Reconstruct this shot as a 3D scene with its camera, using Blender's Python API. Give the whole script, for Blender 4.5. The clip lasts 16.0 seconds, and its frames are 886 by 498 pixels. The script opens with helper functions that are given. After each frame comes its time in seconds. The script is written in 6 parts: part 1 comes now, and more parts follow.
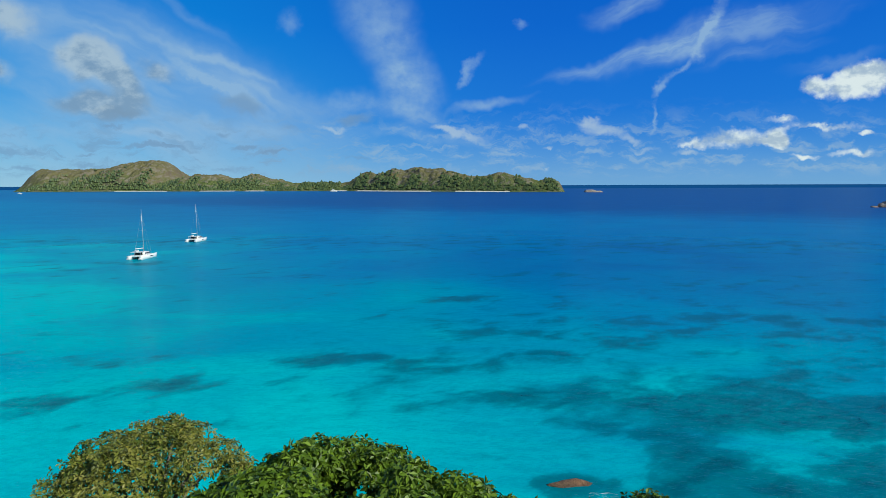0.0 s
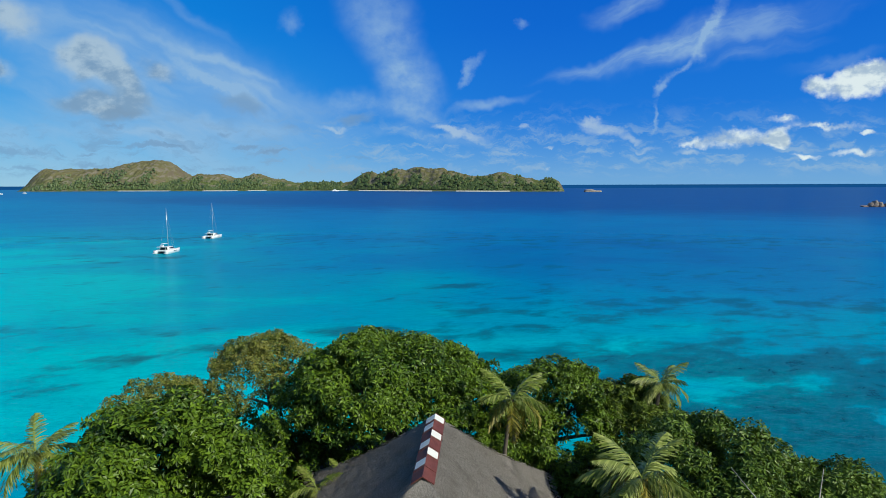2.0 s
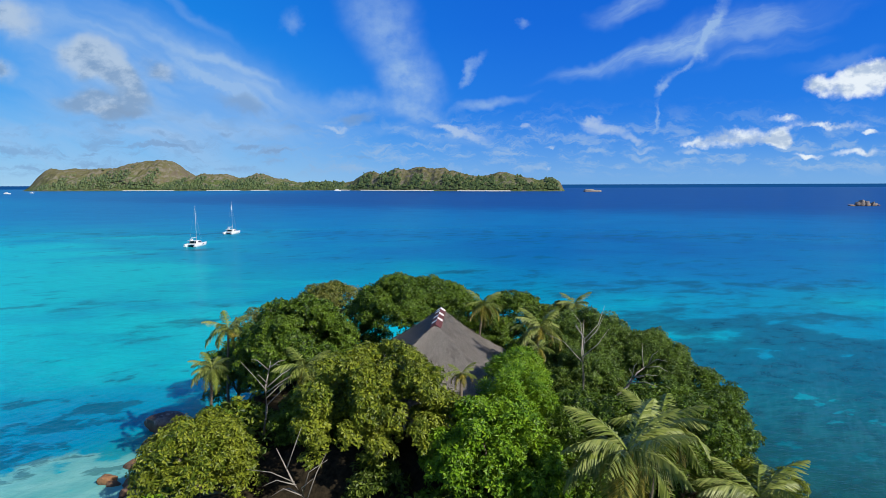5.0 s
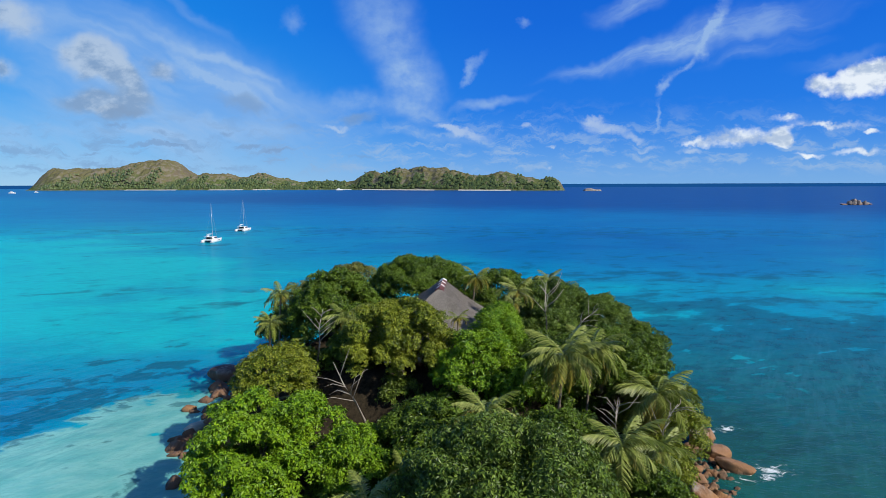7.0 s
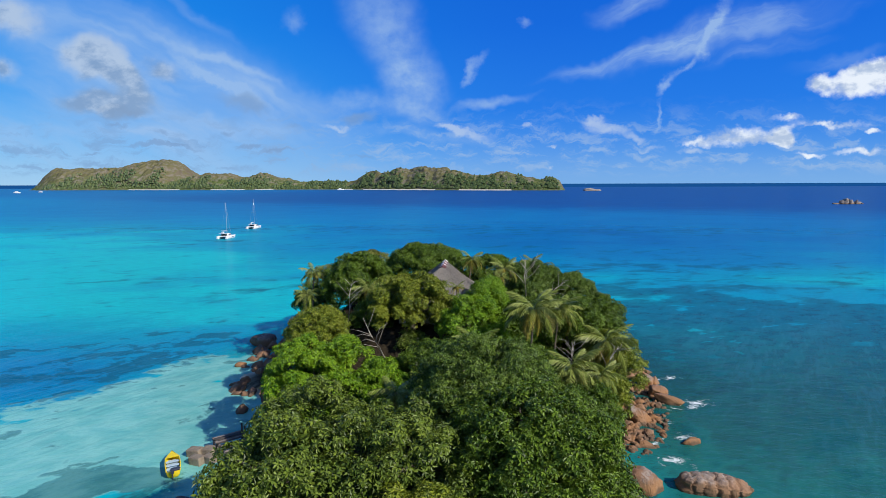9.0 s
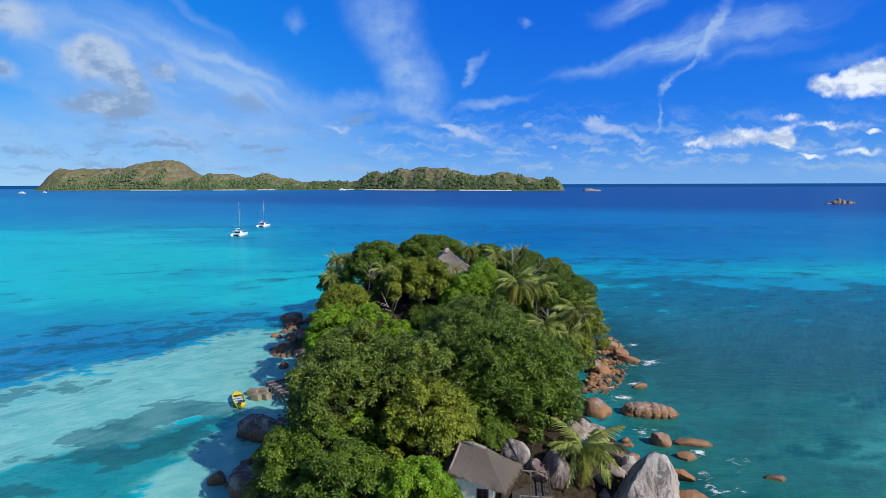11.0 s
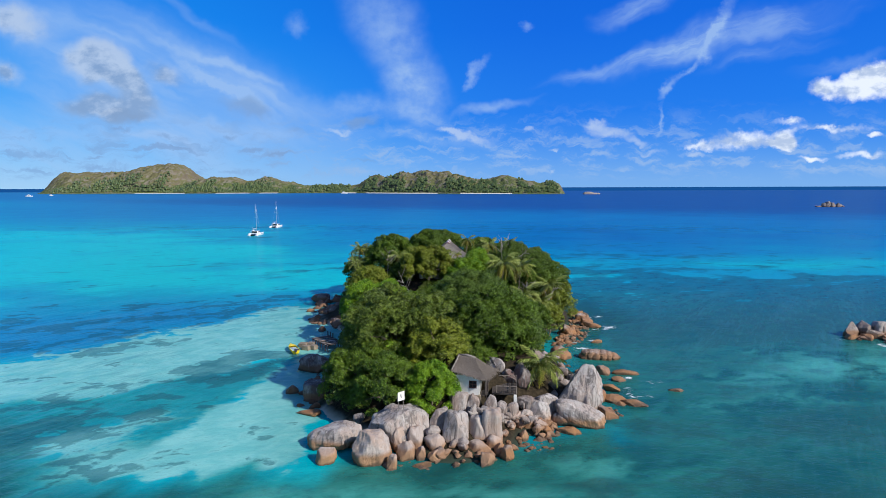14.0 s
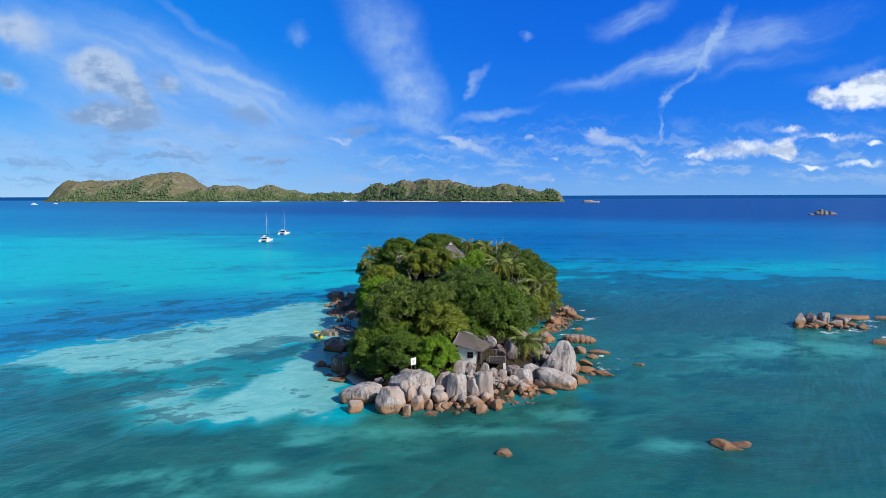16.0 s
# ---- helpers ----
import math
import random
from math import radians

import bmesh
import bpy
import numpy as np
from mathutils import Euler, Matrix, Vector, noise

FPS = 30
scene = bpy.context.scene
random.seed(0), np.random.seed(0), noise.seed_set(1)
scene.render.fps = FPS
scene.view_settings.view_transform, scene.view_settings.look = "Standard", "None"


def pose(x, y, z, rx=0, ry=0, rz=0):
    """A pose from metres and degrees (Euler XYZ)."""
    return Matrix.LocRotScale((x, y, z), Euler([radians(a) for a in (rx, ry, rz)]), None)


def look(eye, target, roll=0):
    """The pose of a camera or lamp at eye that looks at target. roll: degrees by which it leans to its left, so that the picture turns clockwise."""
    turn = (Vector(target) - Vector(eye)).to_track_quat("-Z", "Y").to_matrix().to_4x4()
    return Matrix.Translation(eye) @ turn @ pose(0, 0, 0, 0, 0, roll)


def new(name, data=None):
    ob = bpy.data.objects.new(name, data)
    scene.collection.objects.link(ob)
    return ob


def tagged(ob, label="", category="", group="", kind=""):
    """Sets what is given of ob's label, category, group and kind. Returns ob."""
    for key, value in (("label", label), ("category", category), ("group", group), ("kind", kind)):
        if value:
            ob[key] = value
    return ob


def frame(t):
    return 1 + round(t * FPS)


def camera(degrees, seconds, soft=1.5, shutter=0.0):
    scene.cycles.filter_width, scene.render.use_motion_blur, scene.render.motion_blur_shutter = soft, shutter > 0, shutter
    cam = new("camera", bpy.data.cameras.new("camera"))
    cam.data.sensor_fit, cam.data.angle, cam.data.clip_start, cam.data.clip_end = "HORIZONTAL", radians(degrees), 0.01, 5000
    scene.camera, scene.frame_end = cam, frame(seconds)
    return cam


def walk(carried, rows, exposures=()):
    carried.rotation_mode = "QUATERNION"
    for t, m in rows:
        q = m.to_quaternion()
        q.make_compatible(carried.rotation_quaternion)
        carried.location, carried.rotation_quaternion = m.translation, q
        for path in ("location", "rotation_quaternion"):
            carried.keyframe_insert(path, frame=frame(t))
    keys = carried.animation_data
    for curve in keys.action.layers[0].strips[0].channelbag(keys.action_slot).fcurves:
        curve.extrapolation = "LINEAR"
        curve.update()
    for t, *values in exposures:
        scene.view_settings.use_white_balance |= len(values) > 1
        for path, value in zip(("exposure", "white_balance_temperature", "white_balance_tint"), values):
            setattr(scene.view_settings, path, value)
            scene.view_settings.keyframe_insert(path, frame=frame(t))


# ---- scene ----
cam = camera(77.1, 16.0, soft=0.85)
ROLL = pose(0, 0, 0, 0, 0, -0.18)
PATH = [
    (0, pose(-0.02, 29.13, 29.59, 83.48, 0, 0.27) @ ROLL),
    (1, pose(0.03, 19.05, 29.73, 83.45, 0, 0.32) @ ROLL),
    (2, pose(0.08, 9.44, 29.83, 83.45, 0, 0.36) @ ROLL),
    (3, pose(0.11, 0.21, 29.90, 83.44, 0, 0.41) @ ROLL),
    (4, pose(0.14, -8.79, 29.94, 83.46, 0, 0.45) @ ROLL),
    (5, pose(0.16, -17.68, 29.97, 83.42, 0, 0.49) @ ROLL),
    (6, pose(0.17, -26.57, 29.98, 83.38, 0, 0.54) @ ROLL),
    (7, pose(0.17, -35.51, 29.98, 83.36, 0, 0.58) @ ROLL),
    (8, pose(0.16, -44.52, 29.98, 83.35, 0, 0.62) @ ROLL),
    (9, pose(0.14, -53.60, 29.97, 83.34, 0, 0.66) @ ROLL),
    (10, pose(0.12, -62.67, 29.96, 83.36, 0, 0.70) @ ROLL),
    (11, pose(0.08, -71.67, 29.96, 83.38, 0, 0.74) @ ROLL),
    (12, pose(0.04, -80.54, 29.98, 83.39, 0, 0.78) @ ROLL),
    (12.5, pose(0.01, -84.90, 29.99, 83.37, 0, 0.80) @ ROLL),
    (13, pose(-0.01, -89.22, 30.01, 83.43, 0, 0.81) @ ROLL),
    (13.5, pose(-0.04, -93.51, 30.03, 83.55, 0, 0.83) @ ROLL),
    (14, pose(-0.07, -97.78, 30.06, 83.71, 0, 0.85) @ ROLL),
    (14.5, pose(-0.11, -102.05, 30.09, 83.94, 0, 0.87) @ ROLL),
    (15, pose(-0.14, -106.35, 30.14, 84.15, 0, 0.89) @ ROLL),
    (15.5, pose(-0.18, -110.73, 30.18, 84.37, 0, 0.91) @ ROLL),
    (16, pose(-0.22, -115.25, 30.24, 84.55, 0, 0.92) @ ROLL),
]
EXPOSURES = [(0, -0.24, 6550, -3), (2.5, -0.16, 6550, -1), (4, -0.08, 6500, 5), (7, -0.09, 6450, 8), (12, -0.03, 6300, 11), (16, -0.02, 6200, 11)]
walk(cam, PATH, EXPOSURES)

# ---- light ----
SUN = Vector((0.68, -0.47, 0.60)).normalized()
sun_data = bpy.data.lights.new("sun", "SUN")
sun_data.energy, sun_data.angle, sun_data.color = 5.0, radians(0.5), (1.0, 0.93, 0.82)
sun = new("sun", sun_data)
sun.matrix_world = look((0, 0, 200), Vector((0, 0, 200)) - SUN)


def nd(nt, kind, inputs=None, **props):
    """A node with its inputs set (by name or number) or linked."""
    n = nt.nodes.new("ShaderNode" + kind)
    for k, v in props.items():
        setattr(n, k, v)
    for k, v in (inputs or {}).items():
        sock = n.inputs[k]
        if isinstance(v, bpy.types.NodeSocket):
            nt.links.new(v, sock)
        else:
            sock.default_value = v
    return n


def mth(nt, op, a, b=0.0, c=0.0, clamp=False):
    return nd(nt, "Math", {0: a, 1: b, 2: c}, operation=op, use_clamp=clamp).outputs[0]


def mixc(nt, f, a, b, blend="MIX"):
    n = nd(nt, "Mix", {0: f, 6: a, 7: b}, data_type="RGBA", blend_type=blend)
    return n.outputs[2]


def rng(nt, v, a, b, c=0.0, d=1.0, kind="SMOOTHSTEP"):
    return nd(nt, "MapRange", {0: v, 1: a, 2: b, 3: c, 4: d}, interpolation_type=kind).outputs[0]


def noi(nt, vec, scale, detail=3.0, rough=0.55, dist=0.0):
    return nd(nt, "TexNoise", {"Vector": vec, "Scale": scale, "Detail": detail, "Roughness": rough, "Distortion": dist}).outputs[0]


def stretch(nt, vec, sx, sy, sz, rot=(0, 0, 0), loc=(0, 0, 0)):
    return nd(nt, "Mapping", {"Vector": vec, "Location": loc, "Rotation": rot, "Scale": (sx, sy, sz)}).outputs[0]


def make_world():
    """A clear tropical sky with cirrus sweeps, a few cumulus and a hazy horizon."""
    w = bpy.data.worlds.new("sky")
    scene.world = w
    w.use_nodes = True
    nt = w.node_tree
    nt.nodes.clear()
    d = nd(nt, "TexCoord").outputs["Generated"]
    sky = nd(nt, "TexSky", sky_type="NISHITA", sun_disc=False, sun_elevation=math.asin(SUN.z),
             sun_rotation=math.atan2(SUN.x, SUN.y), air_density=1.0, dust_density=0.6, ozone_density=2.5).outputs[0]
    sep = nd(nt, "SeparateXYZ", {0: d})
    dx, dy, dz = sep.outputs
    up = mth(nt, "MAXIMUM", dz, 0.0)
    # deep polarised blue above, paler to the horizon
    ramp = nd(nt, "ValToRGB", {0: mth(nt, "MULTIPLY", up, 2.5)})
    e = ramp.color_ramp.elements
    e[0].color, e[1].color = (1.35, 3.7, 7.9, 1), (0.0, 1.02, 6.2, 1)
    e.new(0.12).color = (0.55, 2.8, 8.1, 1)
    e.new(0.32).color = (0.05, 1.82, 7.8, 1)
    e.new(0.65).color = (0.0, 1.32, 7.1, 1)
    pale = mixc(nt, rng(nt, dx, -0.72, 0.20), (2.9, 1.80, 1.12, 1), (1.0, 1.0, 1.0, 1))
    blue = mixc(nt, 0.94, sky, mixc(nt, 1.0, ramp.outputs[0], pale, "MULTIPLY"))
    # overhead and behind, a plain sky; its unseen white cloud is added as fill light
    round_n = noi(nt, d, 3.2, 5.0, 0.6)
    rest = mixc(nt, rng(nt, round_n, 0.56, 0.78, 0.0, 0.7), mixc(nt, 0.5, sky, (0.5, 1.4, 4.0, 1)), (4.2, 4.6, 5.2, 1))
    away = mth(nt, "MAXIMUM", rng(nt, dz, 0.42, 0.72), rng(nt, dy, 0.25, -0.15))
    # flat map of the sky over the sea
    yy = mth(nt, "MAXIMUM", mth(nt, "ABSOLUTE", dy), 0.12)
    u, v = mth(nt, "DIVIDE", dx, yy), mth(nt, "DIVIDE", dz, yy)
    p = nd(nt, "CombineXYZ", {0: u, 1: v, 2: mth(nt, "MULTIPLY", mth(nt, "LESS_THAN", dy, 0.0), 7.3)}).outputs[0]
    wob = nd(nt, "TexNoise", {"Vector": p, "Scale": 7.0, "Detail": 4.0, "Roughness": 0.6}).outputs["Color"]
    wob = nd(nt, "VectorMath", {0: wob, 1: (0.5, 0.5, 0.5)}, operation="SUBTRACT").outputs[0]

    def warped(amount):
        off = nd(nt, "VectorMath", {0: wob, "Scale": amount}, operation="SCALE").outputs[0]
        return nd(nt, "VectorMath", {0: p, 1: off}, operation="ADD").outputs[0]

    soft = warped(0.08)
    curl = nd(nt, "TexNoise", {"Vector": p, "Scale": 26.0, "Detail": 4.0, "Roughness": 0.6}).outputs["Color"]
    curl = nd(nt, "VectorMath", {0: nd(nt, "VectorMath", {0: curl, 1: (0.5, 0.5, 0.5)}, operation="SUBTRACT").outputs[0], "Scale": 0.040}, operation="SCALE").outputs[0]
    firm = nd(nt, "VectorMath", {0: warped(0.03), 1: curl}, operation="ADD").outputs[0]

    soft_u, soft_v, _ = nd(nt, "SeparateXYZ", {0: soft}).outputs
    firm_u, firm_v, _ = nd(nt, "SeparateXYZ", {0: firm}).outputs
    soft_uv, firm_uv = (soft_u, soft_v), (firm_u, firm_v)

    def blob(uv, u0, v0, ru, rv, turn=0.0, edge=0.0):
        """1 in the middle of a turned ellipse, 0 outside it."""
        c, k = math.cos(radians(turn)), math.sin(radians(turn))
        a = mth(nt, "MULTIPLY_ADD", uv[1], k / ru, mth(nt, "MULTIPLY_ADD", uv[0], c / ru, -(u0 * c + v0 * k) / ru))
        b = mth(nt, "MULTIPLY_ADD", uv[1], c / rv, mth(nt, "MULTIPLY_ADD", uv[0], -k / rv, (u0 * k - v0 * c) / rv))
        r = mth(nt, "SQRT", mth(nt, "MULTIPLY_ADD", a, a, mth(nt, "MULTIPLY", b, b)))
        return rng(nt, r, 1.0, edge)

    def total(parts):
        s = parts[0]
        for q in parts[1:]:
            s = mth(nt, "ADD", s, q)
        return s

    def scaled(k, s):
        return mth(nt, "MULTIPLY", s, k)

    # thin veils drawn out by the wind
    def drawn(angle, along, across):
        return nd(nt, "Mapping", {"Vector": soft, "Rotation": (0, 0, radians(angle)), "Scale": (along, across, 1)}, vector_type="TEXTURE").outputs[0]

    streak = rng(nt, noi(nt, drawn(-24, 0.34, 0.075), 1.0, 5.0, 0.52), 0.34, 0.66)
    streak_r = rng(nt, noi(nt, drawn(19, 0.26, 0.05), 1.0, 6.0, 0.62), 0.38, 0.68)
    left = total([scaled(0.85, blob(soft_uv, -0.60, 0.21, 0.50, 0.17, -20)), scaled(0.6, blob(soft_uv, -0.36, 0.15, 0.34, 0.08, -24)),
                  scaled(0.85, blob(soft_uv, -0.65, 0.08, 0.6, 0.13))])
    plume = total([scaled(0.62, blob(soft_uv, -0.102, 0.250, 0.193, 0.079, -62)),
        scaled(0.6, blob(soft_uv, -0.065, 0.173, 0.083, 0.067, -20)),
        scaled(0.62, blob(soft_uv, -0.143, 0.137, 0.142, 0.030, -6)),
        scaled(0.35, blob(soft_uv, -0.054, 0.120, 0.071, 0.030, 0)),
        scaled(0.8, blob(firm_uv, 0.043, 0.200, 0.047, 0.012, 55)),
        scaled(0.7, blob(soft_uv, 0.073, 0.137, 0.097, 0.012, 8)),
        scaled(0.4, blob(firm_uv, -0.268, 0.279, 0.030, 0.028, -40)),
        scaled(0.45, blob(firm_uv, 0.133, 0.279, 0.017, 0.013, 0)),
        scaled(0.35, blob(soft_uv, -0.024, 0.086, 0.193, 0.014, -6))])
    wisps = total([scaled(0.75, blob(soft_uv, 0.286, 0.206, 0.173, 0.020, 13)),
        scaled(0.75, blob(soft_uv, 0.401, 0.243, 0.152, 0.035, 24)),
        scaled(0.6, blob(soft_uv, 0.535, 0.273, 0.234, 0.047, 16)),
        scaled(0.6, blob(soft_uv, 0.316, 0.306, 0.097, 0.028, 15)),
        scaled(0.4, blob(soft_uv, 0.543, 0.226, 0.152, 0.020, 15)),
        scaled(0.3, blob(soft_uv, 0.670, 0.213, 0.122, 0.018, 12))])
    trail = total([scaled(1, blob(firm_uv, 0.459, 0.270, 0.071, 0.015, 64)),
        scaled(0.8, blob(firm_uv, 0.437, 0.221, 0.019, 0.016, 0)),
        scaled(0.75, blob(firm_uv, 0.406, 0.196, 0.051, 0.010, 38)),
        scaled(0.85, blob(firm_uv, 0.373, 0.168, 0.026, 0.011, 62)),
        scaled(0.8, blob(firm_uv, 0.366, 0.118, 0.041, 0.006, 77))])
    streaks = total([scaled(0.85, blob(soft_uv, -0.375, 0.206, 0.132, 0.011, -24)),
        scaled(1.05, blob(firm_uv, -0.393, 0.175, 0.142, 0.015, -29)),
        scaled(0.6, blob(soft_uv, -0.486, 0.260, 0.234, 0.026, -27)),
        scaled(0.45, blob(soft_uv, -0.444, 0.301, 0.152, 0.016, -35)),
        scaled(0.6, blob(soft_uv, -0.322, 0.157, 0.076, 0.012, -30)),
        scaled(0.45, blob(soft_uv, -0.623, 0.277, 0.203, 0.024, -22)),
        scaled(0.45, blob(soft_uv, -0.542, 0.161, 0.193, 0.016, -18)),
        scaled(0.5, blob(soft_uv, -0.365, 0.105, 0.213, 0.020, -9)),
        scaled(0.5, blob(soft_uv, -0.607, 0.096, 0.234, 0.016, -3))])
    puffs = total([scaled(0.9, blob(firm_uv, 0.647, 0.168, 0.041, 0.035, 10)), scaled(1.1, blob(firm_uv, 0.700, 0.176, 0.053, 0.045)),
        scaled(1.2, blob(firm_uv, 0.750, 0.184, 0.053, 0.053)), scaled(0.72, blob(firm_uv, 0.503, 0.082, 0.097, 0.024, 3)),
        scaled(0.6, blob(firm_uv, 0.432, 0.074, 0.053, 0.012)), scaled(0.8, blob(firm_uv, 0.586, 0.080, 0.030, 0.026)), scaled(0.5, blob(firm_uv, 0.570, 0.072, 0.06, 0.018)),
        scaled(0.65, blob(firm_uv, 0.596, 0.110, 0.043, 0.013)), scaled(0.55, blob(firm_uv, 0.669, 0.100, 0.122, 0.010, 3)),
        scaled(0.85, blob(firm_uv, 0.634, 0.046, 0.045, 0.010)), scaled(0.62, blob(firm_uv, 0.722, 0.055, 0.081, 0.013, 3)),
        scaled(0.6, blob(firm_uv, 0.751, 0.090, 0.030, 0.010))])
    small = total([scaled(0.8, blob(firm_uv, 0.254, 0.111, 0.039, 0.012)), scaled(0.75, blob(firm_uv, 0.279, 0.096, 0.081, 0.017, -6)),
        scaled(0.7, blob(firm_uv, 0.327, 0.082, 0.035, 0.012)), scaled(0.9, blob(firm_uv, 0.184, 0.070, 0.016, 0.008)),
        scaled(0.7, blob(firm_uv, 0.139, 0.103, 0.013, 0.009)), scaled(0.75, blob(firm_uv, 0.036, 0.091, 0.083, 0.017, -9)),
        scaled(0.7, blob(firm_uv, -0.004, 0.103, 0.047, 0.013, -10)), scaled(0.7, blob(firm_uv, -0.202, 0.104, 0.047, 0.009, -6)),
        scaled(0.75, blob(firm_uv, 0.430, 0.062, 0.035, 0.009)), scaled(0.5, blob(firm_uv, 0.355, 0.063, 0.061, 0.008)),
        scaled(0.6, blob(firm_uv, 0.182, 0.028, 0.009, 0.005))])
    solid = total([scaled(1, blob(soft_uv, -0.623, 0.222, 0.085, 0.059, -10)),
        scaled(0.6, blob(soft_uv, -0.566, 0.184, 0.077, 0.033, -30)),
        scaled(0.9, blob(soft_uv, -0.603, 0.145, 0.137, 0.037, -3)),
        scaled(0.6, blob(soft_uv, -0.503, 0.208, 0.065, 0.033, -10)),
        scaled(0.65, blob(soft_uv, -0.765, 0.299, 0.112, 0.055, -15)),
        scaled(0.5, blob(soft_uv, -0.788, 0.214, 0.055, 0.041, 0))])
    grey = total([scaled(0.75, blob(soft_uv, -0.368, 0.140, 0.086, 0.022, -15)), scaled(0.8, blob(firm_uv, -0.589, 0.133, 0.097, 0.014, -3)),
        blob(firm_uv, -0.508, 0.069, 0.107, 0.008), scaled(0.8, blob(firm_uv, -0.354, 0.070, 0.043, 0.006)),
        scaled(0.8, blob(firm_uv, -0.304, 0.060, 0.067, 0.007)), scaled(0.7, blob(firm_uv, -0.591, 0.111, 0.039, 0.007)),
        scaled(0.6, blob(firm_uv, -0.400, 0.095, 0.020, 0.011)), scaled(0.5, blob(firm_uv, -0.274, 0.101, 0.051, 0.014, -8)),
        scaled(0.75, blob(soft_uv, -0.154, 0.114, 0.056, 0.013, -4)), scaled(0.6, blob(firm_uv, -0.506, 0.092, 0.020, 0.011)),
        scaled(0.7, blob(firm_uv, -0.640, 0.058, 0.030, 0.006)), scaled(0.5, blob(firm_uv, -0.155, 0.052, 0.051, 0.006)),
        scaled(0.3, blob(firm_uv, -0.619, 0.205, 0.046, 0.014, -10))])
    grain = noi(nt, p, 9.0, 7.0, 0.62)
    fluff = noi(nt, stretch(nt, p, 1.0, 1.35, 1), 24.0, 6.0, 0.60)
    rough = mth(nt, "SUBTRACT", mth(nt, "ADD", scaled(0.45, grain), scaled(0.55, fluff)), 0.5)

    def ragged(s, k, a, b):
        """A cloud's density: its outline broken up by billows."""
        return rng(nt, mth(nt, "ADD", s, mth(nt, "MULTIPLY", rng(nt, s, 0.0, 0.35, 0.0, k), rough)), a, b)

    fibre = rng(nt, noi(nt, drawn(-26, 0.22, 0.030), 1.0, 4.0, 0.50), 0.30, 0.72)
    thin = total([mth(nt, "MULTIPLY", left, mth(nt, "ADD", 0.40, mth(nt, "MULTIPLY", streak, mth(nt, "ADD", 0.42, scaled(0.30, fibre))))),
                  mth(nt, "MULTIPLY", plume, mth(nt, "ADD", 0.35, rng(nt, mth(nt, "ADD", scaled(0.6, grain), scaled(0.4, fluff)), 0.32, 0.66))),
                  mth(nt, "MULTIPLY", wisps, mth(nt, "ADD", 0.30, scaled(0.9, streak_r))), scaled(0.85, mth(nt, "MULTIPLY", trail, rng(nt, fluff, 0.25, 0.6))),
                  scaled(0.75, mth(nt, "MULTIPLY", streaks, mth(nt, "ADD", 0.45, scaled(0.6, fibre))))])
    puffs = mth(nt, "MULTIPLY", ragged(puffs, 1.5, 0.16, 0.80), 0.93)
    small = mth(nt, "MULTIPLY", ragged(small, 1.5, 0.12, 0.95), 0.62)
    solid = mth(nt, "MULTIPLY", ragged(solid, 0.8, 0.04, 0.62), 0.80)
    grey = mth(nt, "MULTIPLY", ragged(grey, 1.2, 0.08, 0.80), 0.66)
    # flat broken rows near the horizon
    rows_n = noi(nt, stretch(nt, firm, 3.0, 12.0, 1), 4.6, 6.0, 0.62)
    band = mth(nt, "MULTIPLY", rng(nt, v, 0.006, 0.035), rng(nt, v, 0.16, 0.05))
    rows_c = mth(nt, "MULTIPLY", mth(nt, "MULTIPLY", rng(nt, rows_n, 0.46, 0.66), band), 0.60)
    haze = mth(nt, "MULTIPLY", rng(nt, v, 0.10, 0.0), 0.30)
    white = nd(nt, "RGB")
    white.outputs[0].default_value = (8.6, 9.1, 9.6, 1)
    col = mixc(nt, mth(nt, "MULTIPLY", mth(nt, "MINIMUM", thin, 1.0), 0.78), blue, (3.6, 5.3, 7.9, 1))
    col = mixc(nt, haze, col, (3.0, 5.2, 7.8, 1))
    col = mixc(nt, rows_c, col, mixc(nt, rng(nt, u, -0.45, -0.05), (2.0, 3.4, 5.8, 1), (3.6, 5.1, 7.4, 1)))
    shade_n = noi(nt, stretch(nt, p, 1, 1.6, 1), 20.0, 5.0, 0.6)
    puff_col = mixc(nt, rng(nt, shade_n, 0.36, 0.56), (4.6, 5.6, 7.2, 1), white.outputs[0])
    col = mixc(nt, grey, col, (2.0, 3.3, 5.6, 1))
    col = mixc(nt, solid, col, mixc(nt, rng(nt, mth(nt, "ADD", shade_n, mth(nt, "MULTIPLY", mth(nt, "SUBTRACT", v, 0.20), 2.0)), 0.34, 0.62), (2.3, 3.4, 5.2, 1), (4.7, 5.7, 7.1, 1)))
    col = mixc(nt, small, col, (5.6, 6.6, 7.9, 1))
    col = mixc(nt, puffs, col, puff_col)
    col = mixc(nt, away, col, rest)
    # the sea beyond the edge of the sheet
    col = mixc(nt, mth(nt, "LESS_THAN", dz, 0.0), col, (0.10, 0.80, 2.70, 1))
    bg = nd(nt, "Background", {"Color": col, "Strength": 0.108})
    out = nt.nodes.new("ShaderNodeOutputWorld")
    nt.links.new(bg.outputs[0], out.inputs[0])


make_world()


# ---- materials ----
def material(name):
    m = bpy.data.materials.new(name)
    m.use_nodes = True
    nt = m.node_tree
    nt.nodes.clear()
    out = nt.nodes.new("ShaderNodeOutputMaterial")
    return m, nt, out


